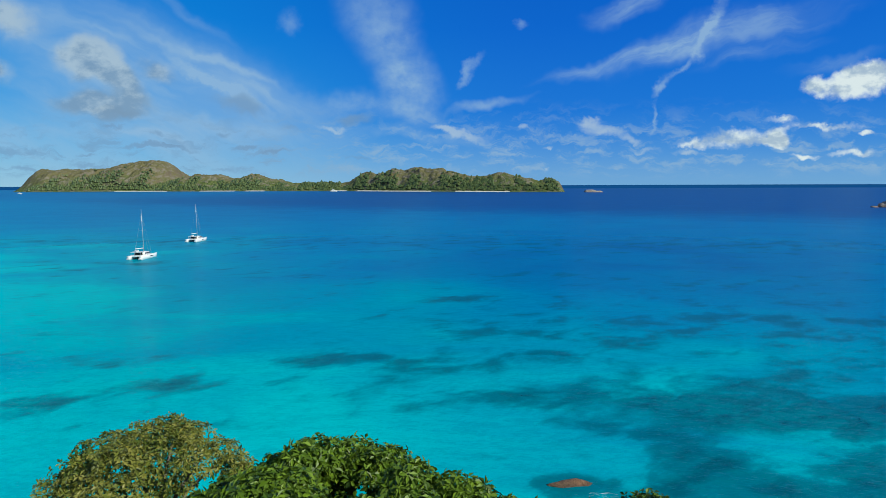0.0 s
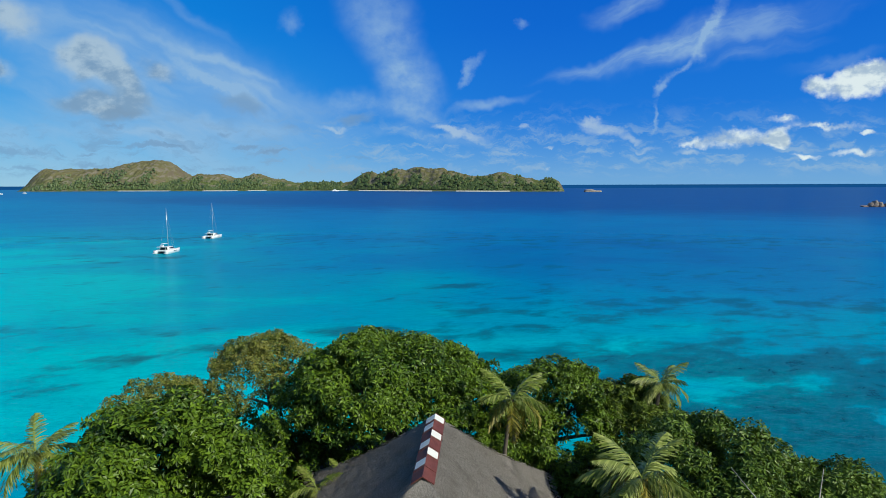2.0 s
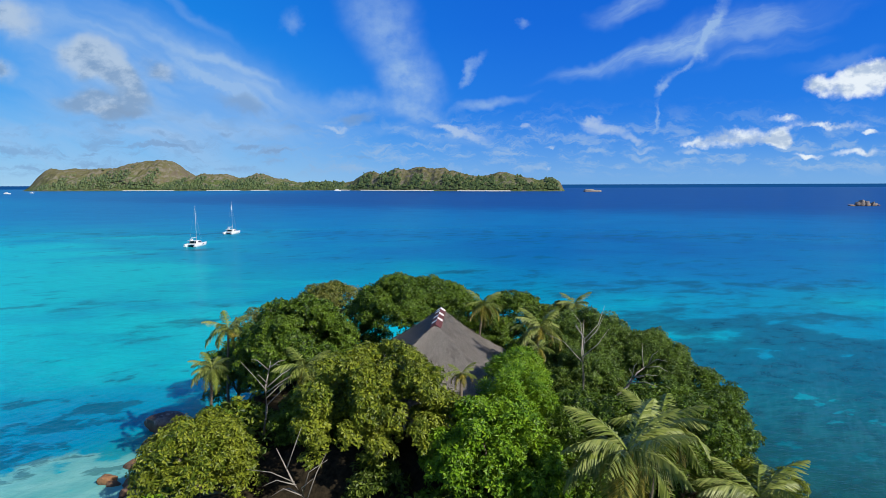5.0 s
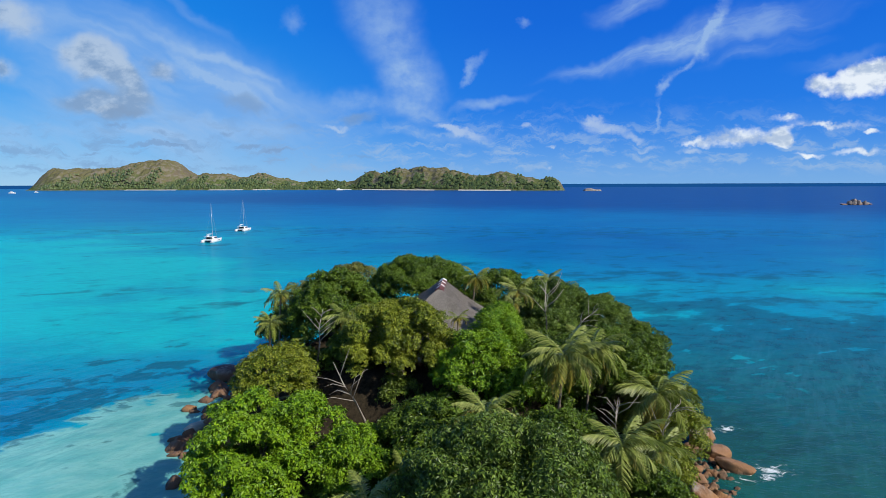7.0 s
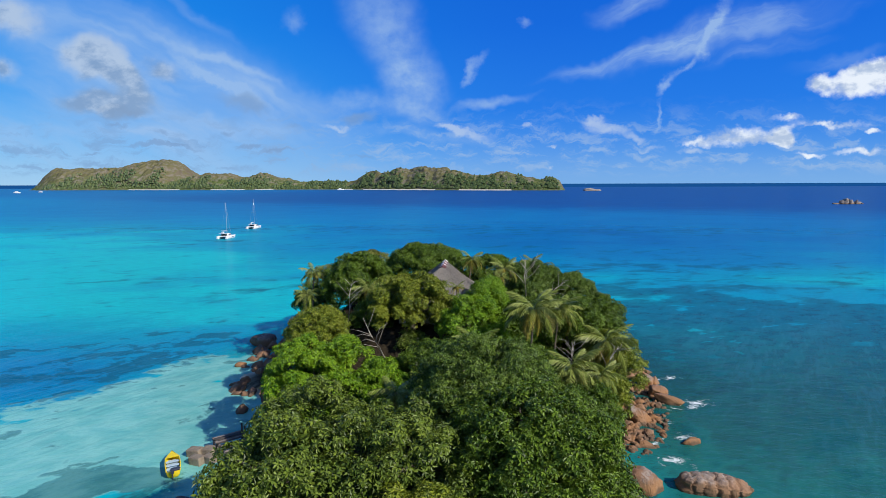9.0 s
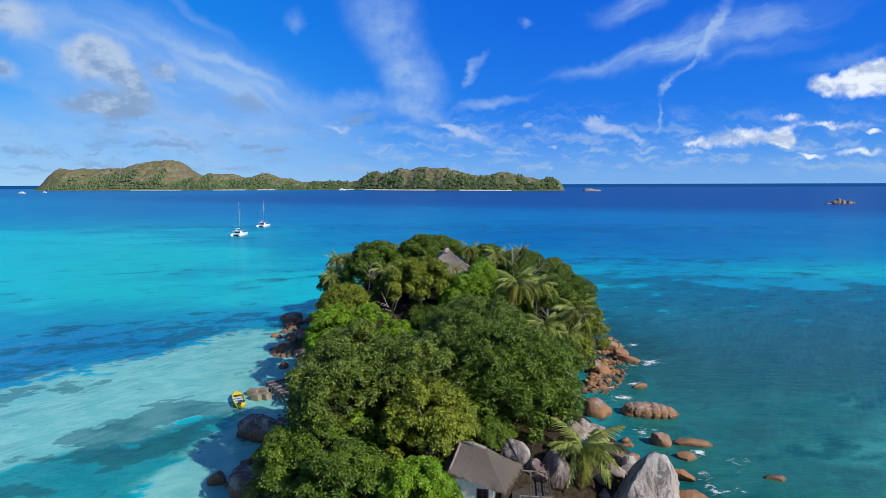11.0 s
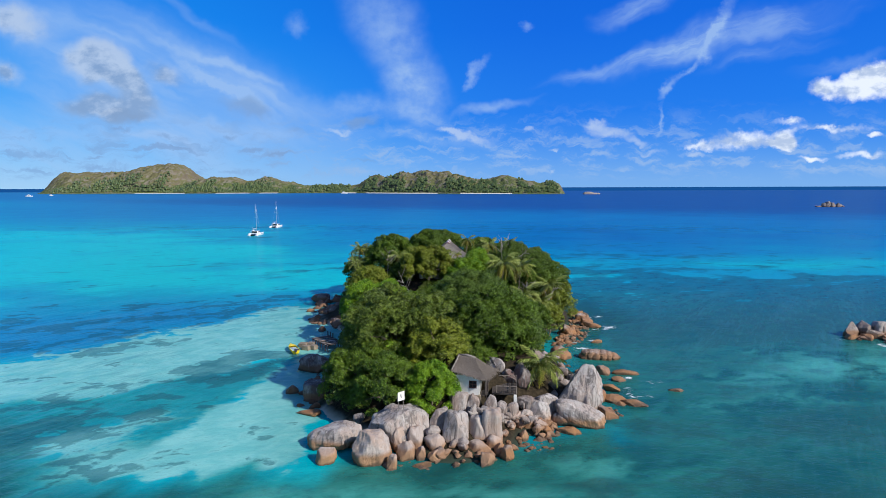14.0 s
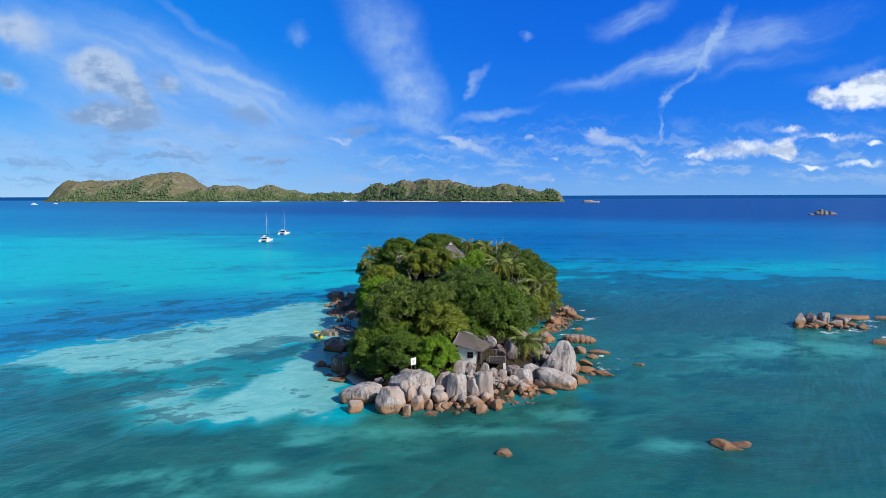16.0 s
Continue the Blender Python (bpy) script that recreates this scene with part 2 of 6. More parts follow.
def surface(nt, out, col, rough, bump=None, height=0.02, metal=0.0, spec=0.5):
    ins = {"Base Color": col, "Roughness": rough, "Metallic": metal, "Specular IOR Level": spec}
    if bump is not None:
        ins["Normal"] = nd(nt, "Bump", {"Strength": 0.8, "Distance": height, "Height": bump}).outputs[0]
    b = nd(nt, "BsdfPrincipled", ins)
    nt.links.new(b.outputs[0], out.inputs[0])
    return b


def plain(name, a, b, scale=3.0, rough=0.6, height=0.01, metal=0.0, fine=40.0):
    """Two tones mixed by stains and by fine grain, with a light bump."""
    m, nt, out = material(name)
    p = nd(nt, "TexCoord").outputs["Object"]
    big, small = noi(nt, p, scale, 4.0), noi(nt, p, fine, 3.0)
    f = mth(nt, "ADD", mth(nt, "MULTIPLY", rng(nt, big, 0.3, 0.7), 0.7), mth(nt, "MULTIPLY", small, 0.3))
    surface(nt, out, mixc(nt, f, (*a, 1), (*b, 1)), rough, small, height, metal)
    return m


def leaf_material(name, a, b, c, glow=0.06):
    """Leaves that differ from one to the next; light shines through a little."""
    m, nt, out = material(name)
    geo = nd(nt, "NewGeometry")
    r = geo.outputs["Random Per Island"]
    ramp = nd(nt, "ValToRGB", {0: r})
    e = ramp.color_ramp.elements
    e[0].color, e[1].color = (*a, 1), (*c, 1)
    e.new(0.55).color = (*b, 1)
    patch = noi(nt, geo.outputs["Position"], 0.35, 3.0)
    col = mixc(nt, rng(nt, patch, 0.35, 0.7, 0.0, 0.5), ramp.outputs[0], (*c, 1))
    pr = nd(nt, "BsdfPrincipled", {"Base Color": col, "Roughness": 0.45, "Specular IOR Level": 0.32})
    tr = nd(nt, "BsdfTranslucent", {"Color": mixc(nt, 0.5, col, (0.35, 0.42, 0.02, 1), "MIX")})
    mx = nd(nt, "MixShader", {0: glow, 1: pr.outputs[0], 2: tr.outputs[0]})
    nt.links.new(mx.outputs[0], out.inputs[0])
    return m


def granite_material(name, grey, pink, rust, wet=1.0):
    """Weathered granite with rain streaks (wet: how strong), and rust-orange where the tide washes it."""
    m, nt, out = material(name)
    geo = nd(nt, "NewGeometry")
    p = geo.outputs["Position"]
    rnd = nd(nt, "ObjectInfo").outputs["Random"]
    sx = nd(nt, "SeparateXYZ", {0: p})
    big = noi(nt, p, 0.45, 5.0, 0.6)
    fine = noi(nt, p, 6.0, 5.0, 0.7)
    runs = noi(nt, stretch(nt, p, 1.0, 1.0, 0.15), 1.15, 8.0, 0.66, 1.2)
    col = mixc(nt, rng(nt, big, 0.38, 0.64), (*grey, 1), (*pink, 1))
    col = mixc(nt, rng(nt, big, 0.56, 0.40, 0.0, 0.55), col, (0.50, 0.46, 0.43, 1))
    streaks = noi(nt, stretch(nt, p, 1.0, 1.0, 0.22), 1.5, 7.0, 0.64, 0.8)
    col = mixc(nt, mth(nt, "MULTIPLY", rng(nt, runs, 0.50, 0.60, 0.0, 1.0), rng(nt, rnd, 0.0, 1.0, 0.45 * wet, 0.85 * wet)), col, (0.085, 0.078, 0.076, 1))
    col = mixc(nt, rng(nt, streaks, 0.54, 0.62, 0.0, 0.55 * wet), col, (0.10, 0.090, 0.086, 1))
    col = mixc(nt, rng(nt, streaks, 0.46, 0.36, 0.0, 0.55 * wet), col, (0.58, 0.56, 0.54, 1))
    col = mixc(nt, rng(nt, fine, 0.52, 0.75, 0.0, 0.22), col, (0.14, 0.12, 0.11, 1))
    level = mth(nt, "ADD", sx.outputs[2], mth(nt, "MULTIPLY", mth(nt, "SUBTRACT", big, 0.5), 1.5))
    col = mixc(nt, rng(nt, level, 1.55, 0.85, 0.0, 0.88), col, mixc(nt, fine, (*rust, 1), (0.26, 0.14, 0.07, 1)))
    col = mixc(nt, rng(nt, level, 0.45, 0.05, 0.0, 0.75), col, (0.06, 0.045, 0.03, 1))
    col = mixc(nt, mth(nt, "MULTIPLY", rnd, 0.4), col, mixc(nt, 0.6, col, (0.20, 0.15, 0.13, 1)))
    b = mth(nt, "ADD", mth(nt, "MULTIPLY", runs, 1.0), mth(nt, "MULTIPLY", fine, 0.5))
    surface(nt, out, col, 0.8, mth(nt, "ADD", b, mth(nt, "MULTIPLY", streaks, -0.8)), 0.20, spec=0.3)
    return m


def along(nt, vec, turn, length, width):
    """Coordinates for a noise drawn out along one heading (degrees from +x)."""
    return nd(nt, "Mapping", {"Vector": vec, "Rotation": (0, 0, radians(turn)), "Scale": (length, width, 1)}, vector_type="TEXTURE").outputs[0]


def sea_material():
    m, nt, out = material("sea")
    p = nd(nt, "NewGeometry").outputs["Position"]

    def attr(n):
        return nd(nt, "Attribute", attribute_name=n).outputs["Fac"]

    def centred(v, k):
        return mth(nt, "MULTIPLY", mth(nt, "SUBTRACT", rng(nt, v, 0.30, 0.70, 0.0, 1.0, "LINEAR"), 0.5), k)

    deep, reef, sand, cover, murk = attr("deep"), attr("reef"), attr("sand"), attr("cover"), attr("murk")
    n_big = noi(nt, stretch(nt, p, 0.65, 1.0, 1), 0.030, 5.0, 0.55, 0.5)
    n_mid = noi(nt, along(nt, p, 24, 13.0, 8.5), 1.0, 5.0, 0.52, 0.35)
    n_hi = noi(nt, along(nt, p, 24, 4.2, 2.8), 1.0, 5.0, 0.58, 0.3)
    ramp = nd(nt, "ValToRGB", {0: mth(nt, "ADD", deep, centred(n_big, 0.20))})
    e = ramp.color_ramp.elements
    e[0].position, e[0].color = 0.0, (0.004, 0.52, 0.55, 1)
    e[1].position, e[1].color = 1.0, (0.002, 0.048, 0.225, 1)
    e.new(0.14).color = (0.0, 0.330, 0.465, 1)
    e.new(0.40).color = (0.0, 0.206, 0.430, 1)
    e.new(0.62).color = (0.0, 0.150, 0.385, 1)
    e.new(0.80).color = (0.0, 0.085, 0.285, 1)
    # green water over weed flats
    col = mixc(nt, murk, ramp.outputs[0], mixc(nt, rng(nt, mth(nt, "ADD", mth(nt, "MULTIPLY", n_mid, 0.7), mth(nt, "MULTIPLY", n_hi, 0.3)), 0.38, 0.60), (0.012, 0.098, 0.090, 1), (0.030, 0.225, 0.182, 1)))
    # sand seen through the shallows
    pale = mixc(nt, rng(nt, n_hi, 0.35, 0.65), (0.165, 0.50, 0.46, 1), (0.255, 0.60, 0.54, 1))
    pale = mixc(nt, rng(nt, murk, 0.1, 0.7), pale, mixc(nt, n_mid, (0.038, 0.27, 0.225, 1), (0.095, 0.43, 0.36, 1)))
    near = rng(nt, nd(nt, "SeparateXYZ", {0: p}).outputs[1], 110.0, 30.0)
    shoal = mth(nt, "MULTIPLY_ADD", mth(nt, "ADD", centred(n_mid, 1.10), centred(n_hi, 0.65)), rng(nt, sand, 0.0, 0.3), sand)
    firm = rng(nt, shoal, 0.30, 0.54, 0.0, 0.94)
    faint = rng(nt, shoal, 0.12, 0.95, 0.0, 0.85)
    col = mixc(nt, mth(nt, "ADD", firm, mth(nt, "MULTIPLY", murk, mth(nt, "SUBTRACT", faint, firm))), col, pale)
    # weed and coral in clumps
    patch = mth(nt, "ADD", centred(n_mid, 1.25), mth(nt, "MULTIPLY", centred(n_hi, 1.1), rng(nt, near, 0.0, 1.0, 0.5, 0.95)))
    clump = mth(nt, "ADD", patch, mth(nt, "SUBTRACT", mth(nt, "MULTIPLY", reef, 1.2), 0.62))
    crisp = mth(nt, "MULTIPLY", near, rng(nt, murk, 0.85, 0.45))
    blurred = rng(nt, clump, -0.42, 0.48)
    f = mth(nt, "MULTIPLY_ADD", crisp, mth(nt, "SUBTRACT", rng(nt, clump, -0.10, 0.14), blurred), blurred)
    weed = mixc(nt, rng(nt, deep, 0.12, 0.5), mixc(nt, murk, (0.003, 0.078, 0.105, 1), (0.018, 0.074, 0.066, 1)), (0.0, 0.085, 0.160, 1))
    dark = mixc(nt, rng(nt, sand, 0.2, 0.7), weed, (0.035, 0.165, 0.165, 1))
    col = mixc(nt, mth(nt, "MULTIPLY", f, rng(nt, n_hi, 0.32, 0.60, 0.95, 0.70)), col, dark)
    # wind ripples: the dark of their troughs put into the colour
    w_r = noi(nt, stretch(nt, p, 0.5, 1.3, 1, (0, 0, 0.45)), 0.45, 5.0, 0.70)
    w_s = noi(nt, stretch(nt, p, 0.6, 1.3, 1, (0, 0, 0.30)), 1.7, 4.0, 0.70)
    rip = mth(nt, "ADD", mth(nt, "MULTIPLY", w_r, 0.55), mth(nt, "MULTIPLY", w_s, 0.45))
    col = mixc(nt, mth(nt, "MULTIPLY", rng(nt, rip, 0.44, 0.58, 0.0, 0.26), rng(nt, sand, 0.3, 0.8, 1.0, 0.30)), col, mixc(nt, 0.75, col, mixc(nt, murk, (0.0, 0.09, 0.18, 1), (0.0, 0.075, 0.085, 1))))
    # cat's-paws drawn out by the wind: sky sheen and dark troughs put into colour
    gust = mth(nt, "ADD", mth(nt, "MULTIPLY", noi(nt, along(nt, p, 58, 5.0, 0.75), 1.0, 4.0, 0.6), 0.6), mth(nt, "MULTIPLY", noi(nt, along(nt, p, 50, 26.0, 6.0), 1.0, 3.0, 0.5), 0.4))
    breeze = attr("breeze")
    col = mixc(nt, mth(nt, "MULTIPLY", rng(nt, gust, 0.47, 0.62), breeze), col, mixc(nt, 0.35, col, (0.10, 0.36, 0.52, 1)))
    col = mixc(nt, mth(nt, "MULTIPLY", rng(nt, gust, 0.50, 0.38), breeze), col, mixc(nt, 0.5, col, (0.0, 0.10, 0.19, 1)))
    far = nd(nt, "VectorMath", {0: p}, operation="LENGTH").outputs["Value"]
    w1 = noi(nt, stretch(nt, p, 0.8, 1.3, 1, (0, 0, 0.5)), 0.55, 3.0, 0.6)
    w2 = noi(nt, stretch(nt, p, 0.8, 1.5, 1, (0, 0, -0.3)), 2.1, 3.0, 0.6)
    wav = mth(nt, "ADD", w1, mth(nt, "MULTIPLY", w2, 0.45))
    bump = nd(nt, "Bump", {"Strength": rng(nt, far, 60.0, 700.0, 0.70, 0.25), "Distance": 0.32, "Height": wav}).outputs[0]
    body = nd(nt, "BsdfDiffuse", {"Color": col, "Roughness": 0.0})
    gloss = nd(nt, "BsdfGlossy", {"Color": (0.62, 0.90, 1.0, 1), "Roughness": rng(nt, far, 100.0, 400.0, 0.10, 0.28), "Normal": bump})
    edge = nd(nt, "Fresnel", {"IOR": 1.33, "Normal": bump}).outputs[0]
    water = nd(nt, "MixShader", {0: mth(nt, "MINIMUM", mth(nt, "MULTIPLY", edge, 0.60), 0.24), 1: body.outputs[0], 2: gloss.outputs[0]})
    clear = nd(nt, "BsdfTransparent", {"Color": (0.55, 0.95, 0.92, 1)})
    # breaking foam
    foam = attr("foam")
    n_foam = noi(nt, stretch(nt, p, 0.7, 1.0, 1), 0.9, 6.0, 0.72, 1.0)
    white = nd(nt, "BsdfPrincipled", {"Base Color": (0.78, 0.83, 0.84, 1), "Roughness": 0.7})
    mx = nd(nt, "MixShader", {0: cover, 1: clear.outputs[0], 2: water.outputs[0]})
    fm = rng(nt, mth(nt, "ADD", n_foam, mth(nt, "MULTIPLY", foam, 0.42)), 0.74, 0.90)
    fm = mth(nt, "MULTIPLY", fm, rng(nt, foam, 0.05, 0.4))
    top = nd(nt, "MixShader", {0: fm, 1: mx.outputs[0], 2: white.outputs[0]})
    nt.links.new(top.outputs[0], out.inputs[0])
    return m


def ground_material():
    m, nt, out = material("ground")
    p = nd(nt, "NewGeometry").outputs["Position"]
    z = nd(nt, "SeparateXYZ", {0: p}).outputs[2]
    big, fine = noi(nt, p, 0.14, 5.0, 0.6, 0.5), noi(nt, p, 2.5, 5.0, 0.65)
    # soil toned dark: the shade under the trees is put into its colour
    soil = mixc(nt, rng(nt, fine, 0.3, 0.7), (0.018, 0.015, 0.010, 1), (0.055, 0.042, 0.026, 1))
    east = nd(nt, "SeparateXYZ", {0: p}).outputs[0]
    weedy = mth(nt, "ADD", big, rng(nt, east, -16.0, 6.0, 0.0, 0.3))
    bed = mixc(nt, rng(nt, weedy, 0.50, 0.66), (0.60, 0.58, 0.46, 1), (0.035, 0.06, 0.045, 1))
    col = mixc(nt, rng(nt, z, -0.2, 0.8), bed, soil)
    surface(nt, out, col, 0.95, fine, 0.08, spec=0.1)
    return m


def thatch_material(name, a, b):
    m, nt, out = material(name)
    p = nd(nt, "TexCoord").outputs["Object"]
    big = noi(nt, p, 0.8, 4.0)
    runs = noi(nt, stretch(nt, p, 9.0, 9.0, 1.4), 2.0, 5.0, 0.7)
    col = mixc(nt, rng(nt, runs, 0.3, 0.7), (*a, 1), (*b, 1))
    col = mixc(nt, rng(nt, big, 0.5, 0.75, 0.0, 0.45), col, (0.10, 0.09, 0.08, 1))
    r = nd(nt, "NewGeometry").outputs["Random Per Island"]
    col = mixc(nt, mth(nt, "MULTIPLY", r, 0.3), col, (0.14, 0.12, 0.11, 1))
    surface(nt, out, col, 0.95, runs, 0.12, spec=0.1)
    return m


def hills_material():
    """Scrub, grass and bare rock of a far shore."""
    m, nt, out = material("hillside")
    p = nd(nt, "NewGeometry").outputs["Position"]
    z = nd(nt, "SeparateXYZ", {0: p}).outputs[2]
    big, mid, fine = noi(nt, p, 0.006, 5.0, 0.6), noi(nt, p, 0.03, 5.0, 0.65), noi(nt, p, 0.13, 4.0, 0.7)
    # tones lifted so that the haze of distance sits in the colour
    col = mixc(nt, rng(nt, fine, 0.35, 0.65), (0.055, 0.088, 0.030, 1), (0.155, 0.185, 0.062, 1))
    up = mth(nt, "ADD", mth(nt, "DIVIDE", z, 150.0), mth(nt, "MULTIPLY", mth(nt, "SUBTRACT", big, 0.5), 1.5))
    col = mixc(nt, rng(nt, up, 0.15, 0.65, 0.0, 0.9), col, mixc(nt, mid, (0.190, 0.150, 0.082, 1), (0.118, 0.134, 0.055, 1)))
    col = mixc(nt, rng(nt, mth(nt, "ADD", mid, mth(nt, "MULTIPLY", fine, 0.3)), 0.62, 0.76, 0.0, 0.7), col, (0.24, 0.205, 0.175, 1))
    tilt = nd(nt, "SeparateXYZ", {0: nd(nt, "NewGeometry").outputs["Normal"]}).outputs[2]
    col = mixc(nt, rng(nt, mth(nt, "ADD", tilt, mth(nt, "MULTIPLY", mid, 0.4)), 1.0, 0.8, 0.0, 0.7), col, (0.15, 0.12, 0.095, 1))
    surface(nt, out, col, 0.95, fine, 5.0, spec=0.05)
    return m


M_SEA, M_GROUND, M_HILL = sea_material(), ground_material(), hills_material()
M_GRANITE = granite_material("granite", (0.36, 0.335, 0.325), (0.42, 0.345, 0.300), (0.44, 0.235, 0.105))
M_PINK = granite_material("pink_granite", (0.40, 0.325, 0.285), (0.45, 0.340, 0.275), (0.46, 0.25, 0.115), 0.3)
M_RUST = granite_material("rusty_granite", (0.17, 0.098, 0.062), (0.29, 0.150, 0.080), (0.38, 0.175, 0.058), 0.5)
M_SHOREROCK = granite_material("brown_grey_granite", (0.235, 0.205, 0.190), (0.30, 0.235, 0.200), (0.34, 0.18, 0.085), 0.7)
M_RIBBED = granite_material("ribbed_granite", (0.26, 0.20, 0.165), (0.36, 0.25, 0.19), (0.32, 0.17, 0.09))
M_DARKROCK = granite_material("dark_granite", (0.095, 0.070, 0.066), (0.15, 0.095, 0.085), (0.17, 0.085, 0.045))
LEAF = {
    "deep": leaf_material("deep_green_leaf", (0.009, 0.026, 0.003), (0.046, 0.100, 0.007), (0.160, 0.250, 0.019)),
    "olive": leaf_material("olive_leaf", (0.014, 0.030, 0.004), (0.062, 0.106, 0.010), (0.185, 0.248, 0.030)),
    "bright": leaf_material("bright_green_leaf", (0.024, 0.078, 0.003), (0.105, 0.235, 0.006), (0.235, 0.375, 0.014)),
    "yellow": leaf_material("yellowing_leaf", (0.032, 0.060, 0.005), (0.120, 0.170, 0.010), (0.280, 0.310, 0.028)),
    "fine": leaf_material("feathery_leaf", (0.015, 0.038, 0.005), (0.066, 0.126, 0.014), (0.172, 0.255, 0.035)),
    "russet": leaf_material("russet_leaf", (0.030, 0.060, 0.008), (0.115, 0.150, 0.020), (0.260, 0.240, 0.050)),
    "frond": leaf_material("palm_leaf", (0.070, 0.105, 0.014), (0.170, 0.220, 0.028), (0.320, 0.350, 0.095)),
    # far leaves lightened too, with distance haze in their colour
    "far": leaf_material("far_tree_leaf", (0.045, 0.080, 0.030), (0.082, 0.125, 0.042), (0.130, 0.165, 0.060)),
    "gold": leaf_material("yellow_palm_leaf", (0.110, 0.120, 0.018), (0.250, 0.220, 0.025), (0.360, 0.280, 0.050)),
}
M_BARK = plain("bark", (0.10, 0.08, 0.06), (0.24, 0.20, 0.16), 2.0, 0.9, 0.03)
M_DEADWOOD = plain("bleached_wood", (0.24, 0.21, 0.185), (0.42, 0.385, 0.345), 2.0, 0.85, 0.02)
M_THATCH = thatch_material("thatch", (0.17, 0.150, 0.135), (0.46, 0.42, 0.385))
M_THATCH_BROWN = thatch_material("brown_thatch", (0.10, 0.084, 0.072), (0.31, 0.265, 0.225))
M_RED = plain("brick_red_paint", (0.10, 0.026, 0.018), (0.17, 0.048, 0.034), 3.0, 0.6)
M_WHITE = plain("white_paint", (0.72, 0.70, 0.66), (0.84, 0.83, 0.80), 1.5, 0.6)
M_DECK = plain("dark_timber", (0.045, 0.036, 0.032), (0.095, 0.078, 0.068), 2.0, 0.8, 0.01)
M_GREYWOOD = plain("grey_timber", (0.16, 0.13, 0.11), (0.32, 0.27, 0.23), 1.5, 0.85, 0.01)
M_SHUTTER = plain("dark_red_wood", (0.06, 0.018, 0.014), (0.12, 0.040, 0.030), 2.0, 0.5)
M_ZINC = plain("weathered_sheet", (0.42, 0.42, 0.42), (0.60, 0.60, 0.59), 1.2, 0.6)
M_GEL = plain("white_hull", (0.76, 0.77, 0.78), (0.84, 0.84, 0.84), 0.5, 0.25)
M_GLASS_DARK = plain("dark_glazing", (0.010, 0.012, 0.016), (0.022, 0.026, 0.032), 1.0, 0.08)
M_ALU = plain("mast_metal", (0.55, 0.56, 0.58), (0.68, 0.69, 0.70), 2.0, 0.35, metal=0.6)
M_YELLOW = plain("yellow_hull", (0.78, 0.58, 0.012), (0.86, 0.66, 0.022), 1.5, 0.35)
M_PALEBLUE = plain("pale_blue_boards", (0.36, 0.50, 0.60), (0.55, 0.66, 0.74), 2.0, 0.5)
M_NAVY = plain("dark_blue_cover", (0.015, 0.022, 0.045), (0.03, 0.04, 0.08), 2.0, 0.7)
M_SANDWHITE = plain("beach_sand", (0.62, 0.58, 0.48), (0.74, 0.70, 0.60), 0.05, 0.95, fine=2.0)
M_STONE = plain("cut_stone", (0.15, 0.12, 0.095), (0.33, 0.27, 0.20), 1.2, 0.9, 0.03)
M_INK = plain("dark_ink", (0.03, 0.03, 0.04), (0.06, 0.06, 0.07), 3.0, 0.7)


# ---- mesh helpers ----
def quick_mesh(name, verts, faces, mat, smooth=False):
    """A mesh from arrays whose faces all have the same number of corners."""
    me = bpy.data.meshes.new(name)
    verts, faces = np.asarray(verts, np.float32), np.asarray(faces, np.int32)
    n, k = faces.shape
    me.vertices.add(len(verts))
    me.vertices.foreach_set("co", verts.ravel())
    me.loops.add(n * k)
    me.loops.foreach_set("vertex_index", faces.ravel())
    me.polygons.add(n)
    me.polygons.foreach_set("loop_start", np.arange(n, dtype=np.int32) * k)
    me.polygons.foreach_set("use_smooth", np.full(n, smooth))
    me.update(calc_edges=True)
    me.materials.append(mat)
    return me


def bm_mesh(name, bm, mat, smooth=False):
    me = bpy.data.meshes.new(name)
    bmesh.ops.recalc_face_normals(bm, faces=bm.faces)
    bm.to_mesh(me)
    bm.free()
    for f in me.polygons:
        f.use_smooth = smooth
    me.materials.append(mat)
    return me


def part(name, bm, mat, parent, label="", smooth=False):
    """One bmesh as ONE mesh object under a thing or under a part."""
    ob = new(name, bm_mesh(name, bm, mat, smooth) if isinstance(bm, bmesh.types.BMesh) else bm)
    ob.parent = parent
    return tagged(ob, label)


def thing(name, m, label, category, group="", kind=""):
    ob = new(name)
    ob.matrix_world = m
    return tagged(ob, label, category, group, kind)


def box(sx, sy, sz, m=Matrix(), bevel=0.0, bm=None):
    """A box of that size round the origin, moved by m."""
    own = bmesh.new()
    bmesh.ops.create_cube(own, size=1.0, matrix=Matrix.Diagonal((sx, sy, sz, 1)))
    if bevel:
        bmesh.ops.bevel(own, geom=own.edges[:], offset=bevel, segments=2, affect="EDGES", profile=0.6)
    bmesh.ops.transform(own, matrix=m, verts=own.verts)
    if bm is None:
        return own
    tmp = bpy.data.meshes.new("tmp")
    own.to_mesh(tmp)
    own.free()
    bm.from_mesh(tmp)
    bpy.data.meshes.remove(tmp)
    return bm


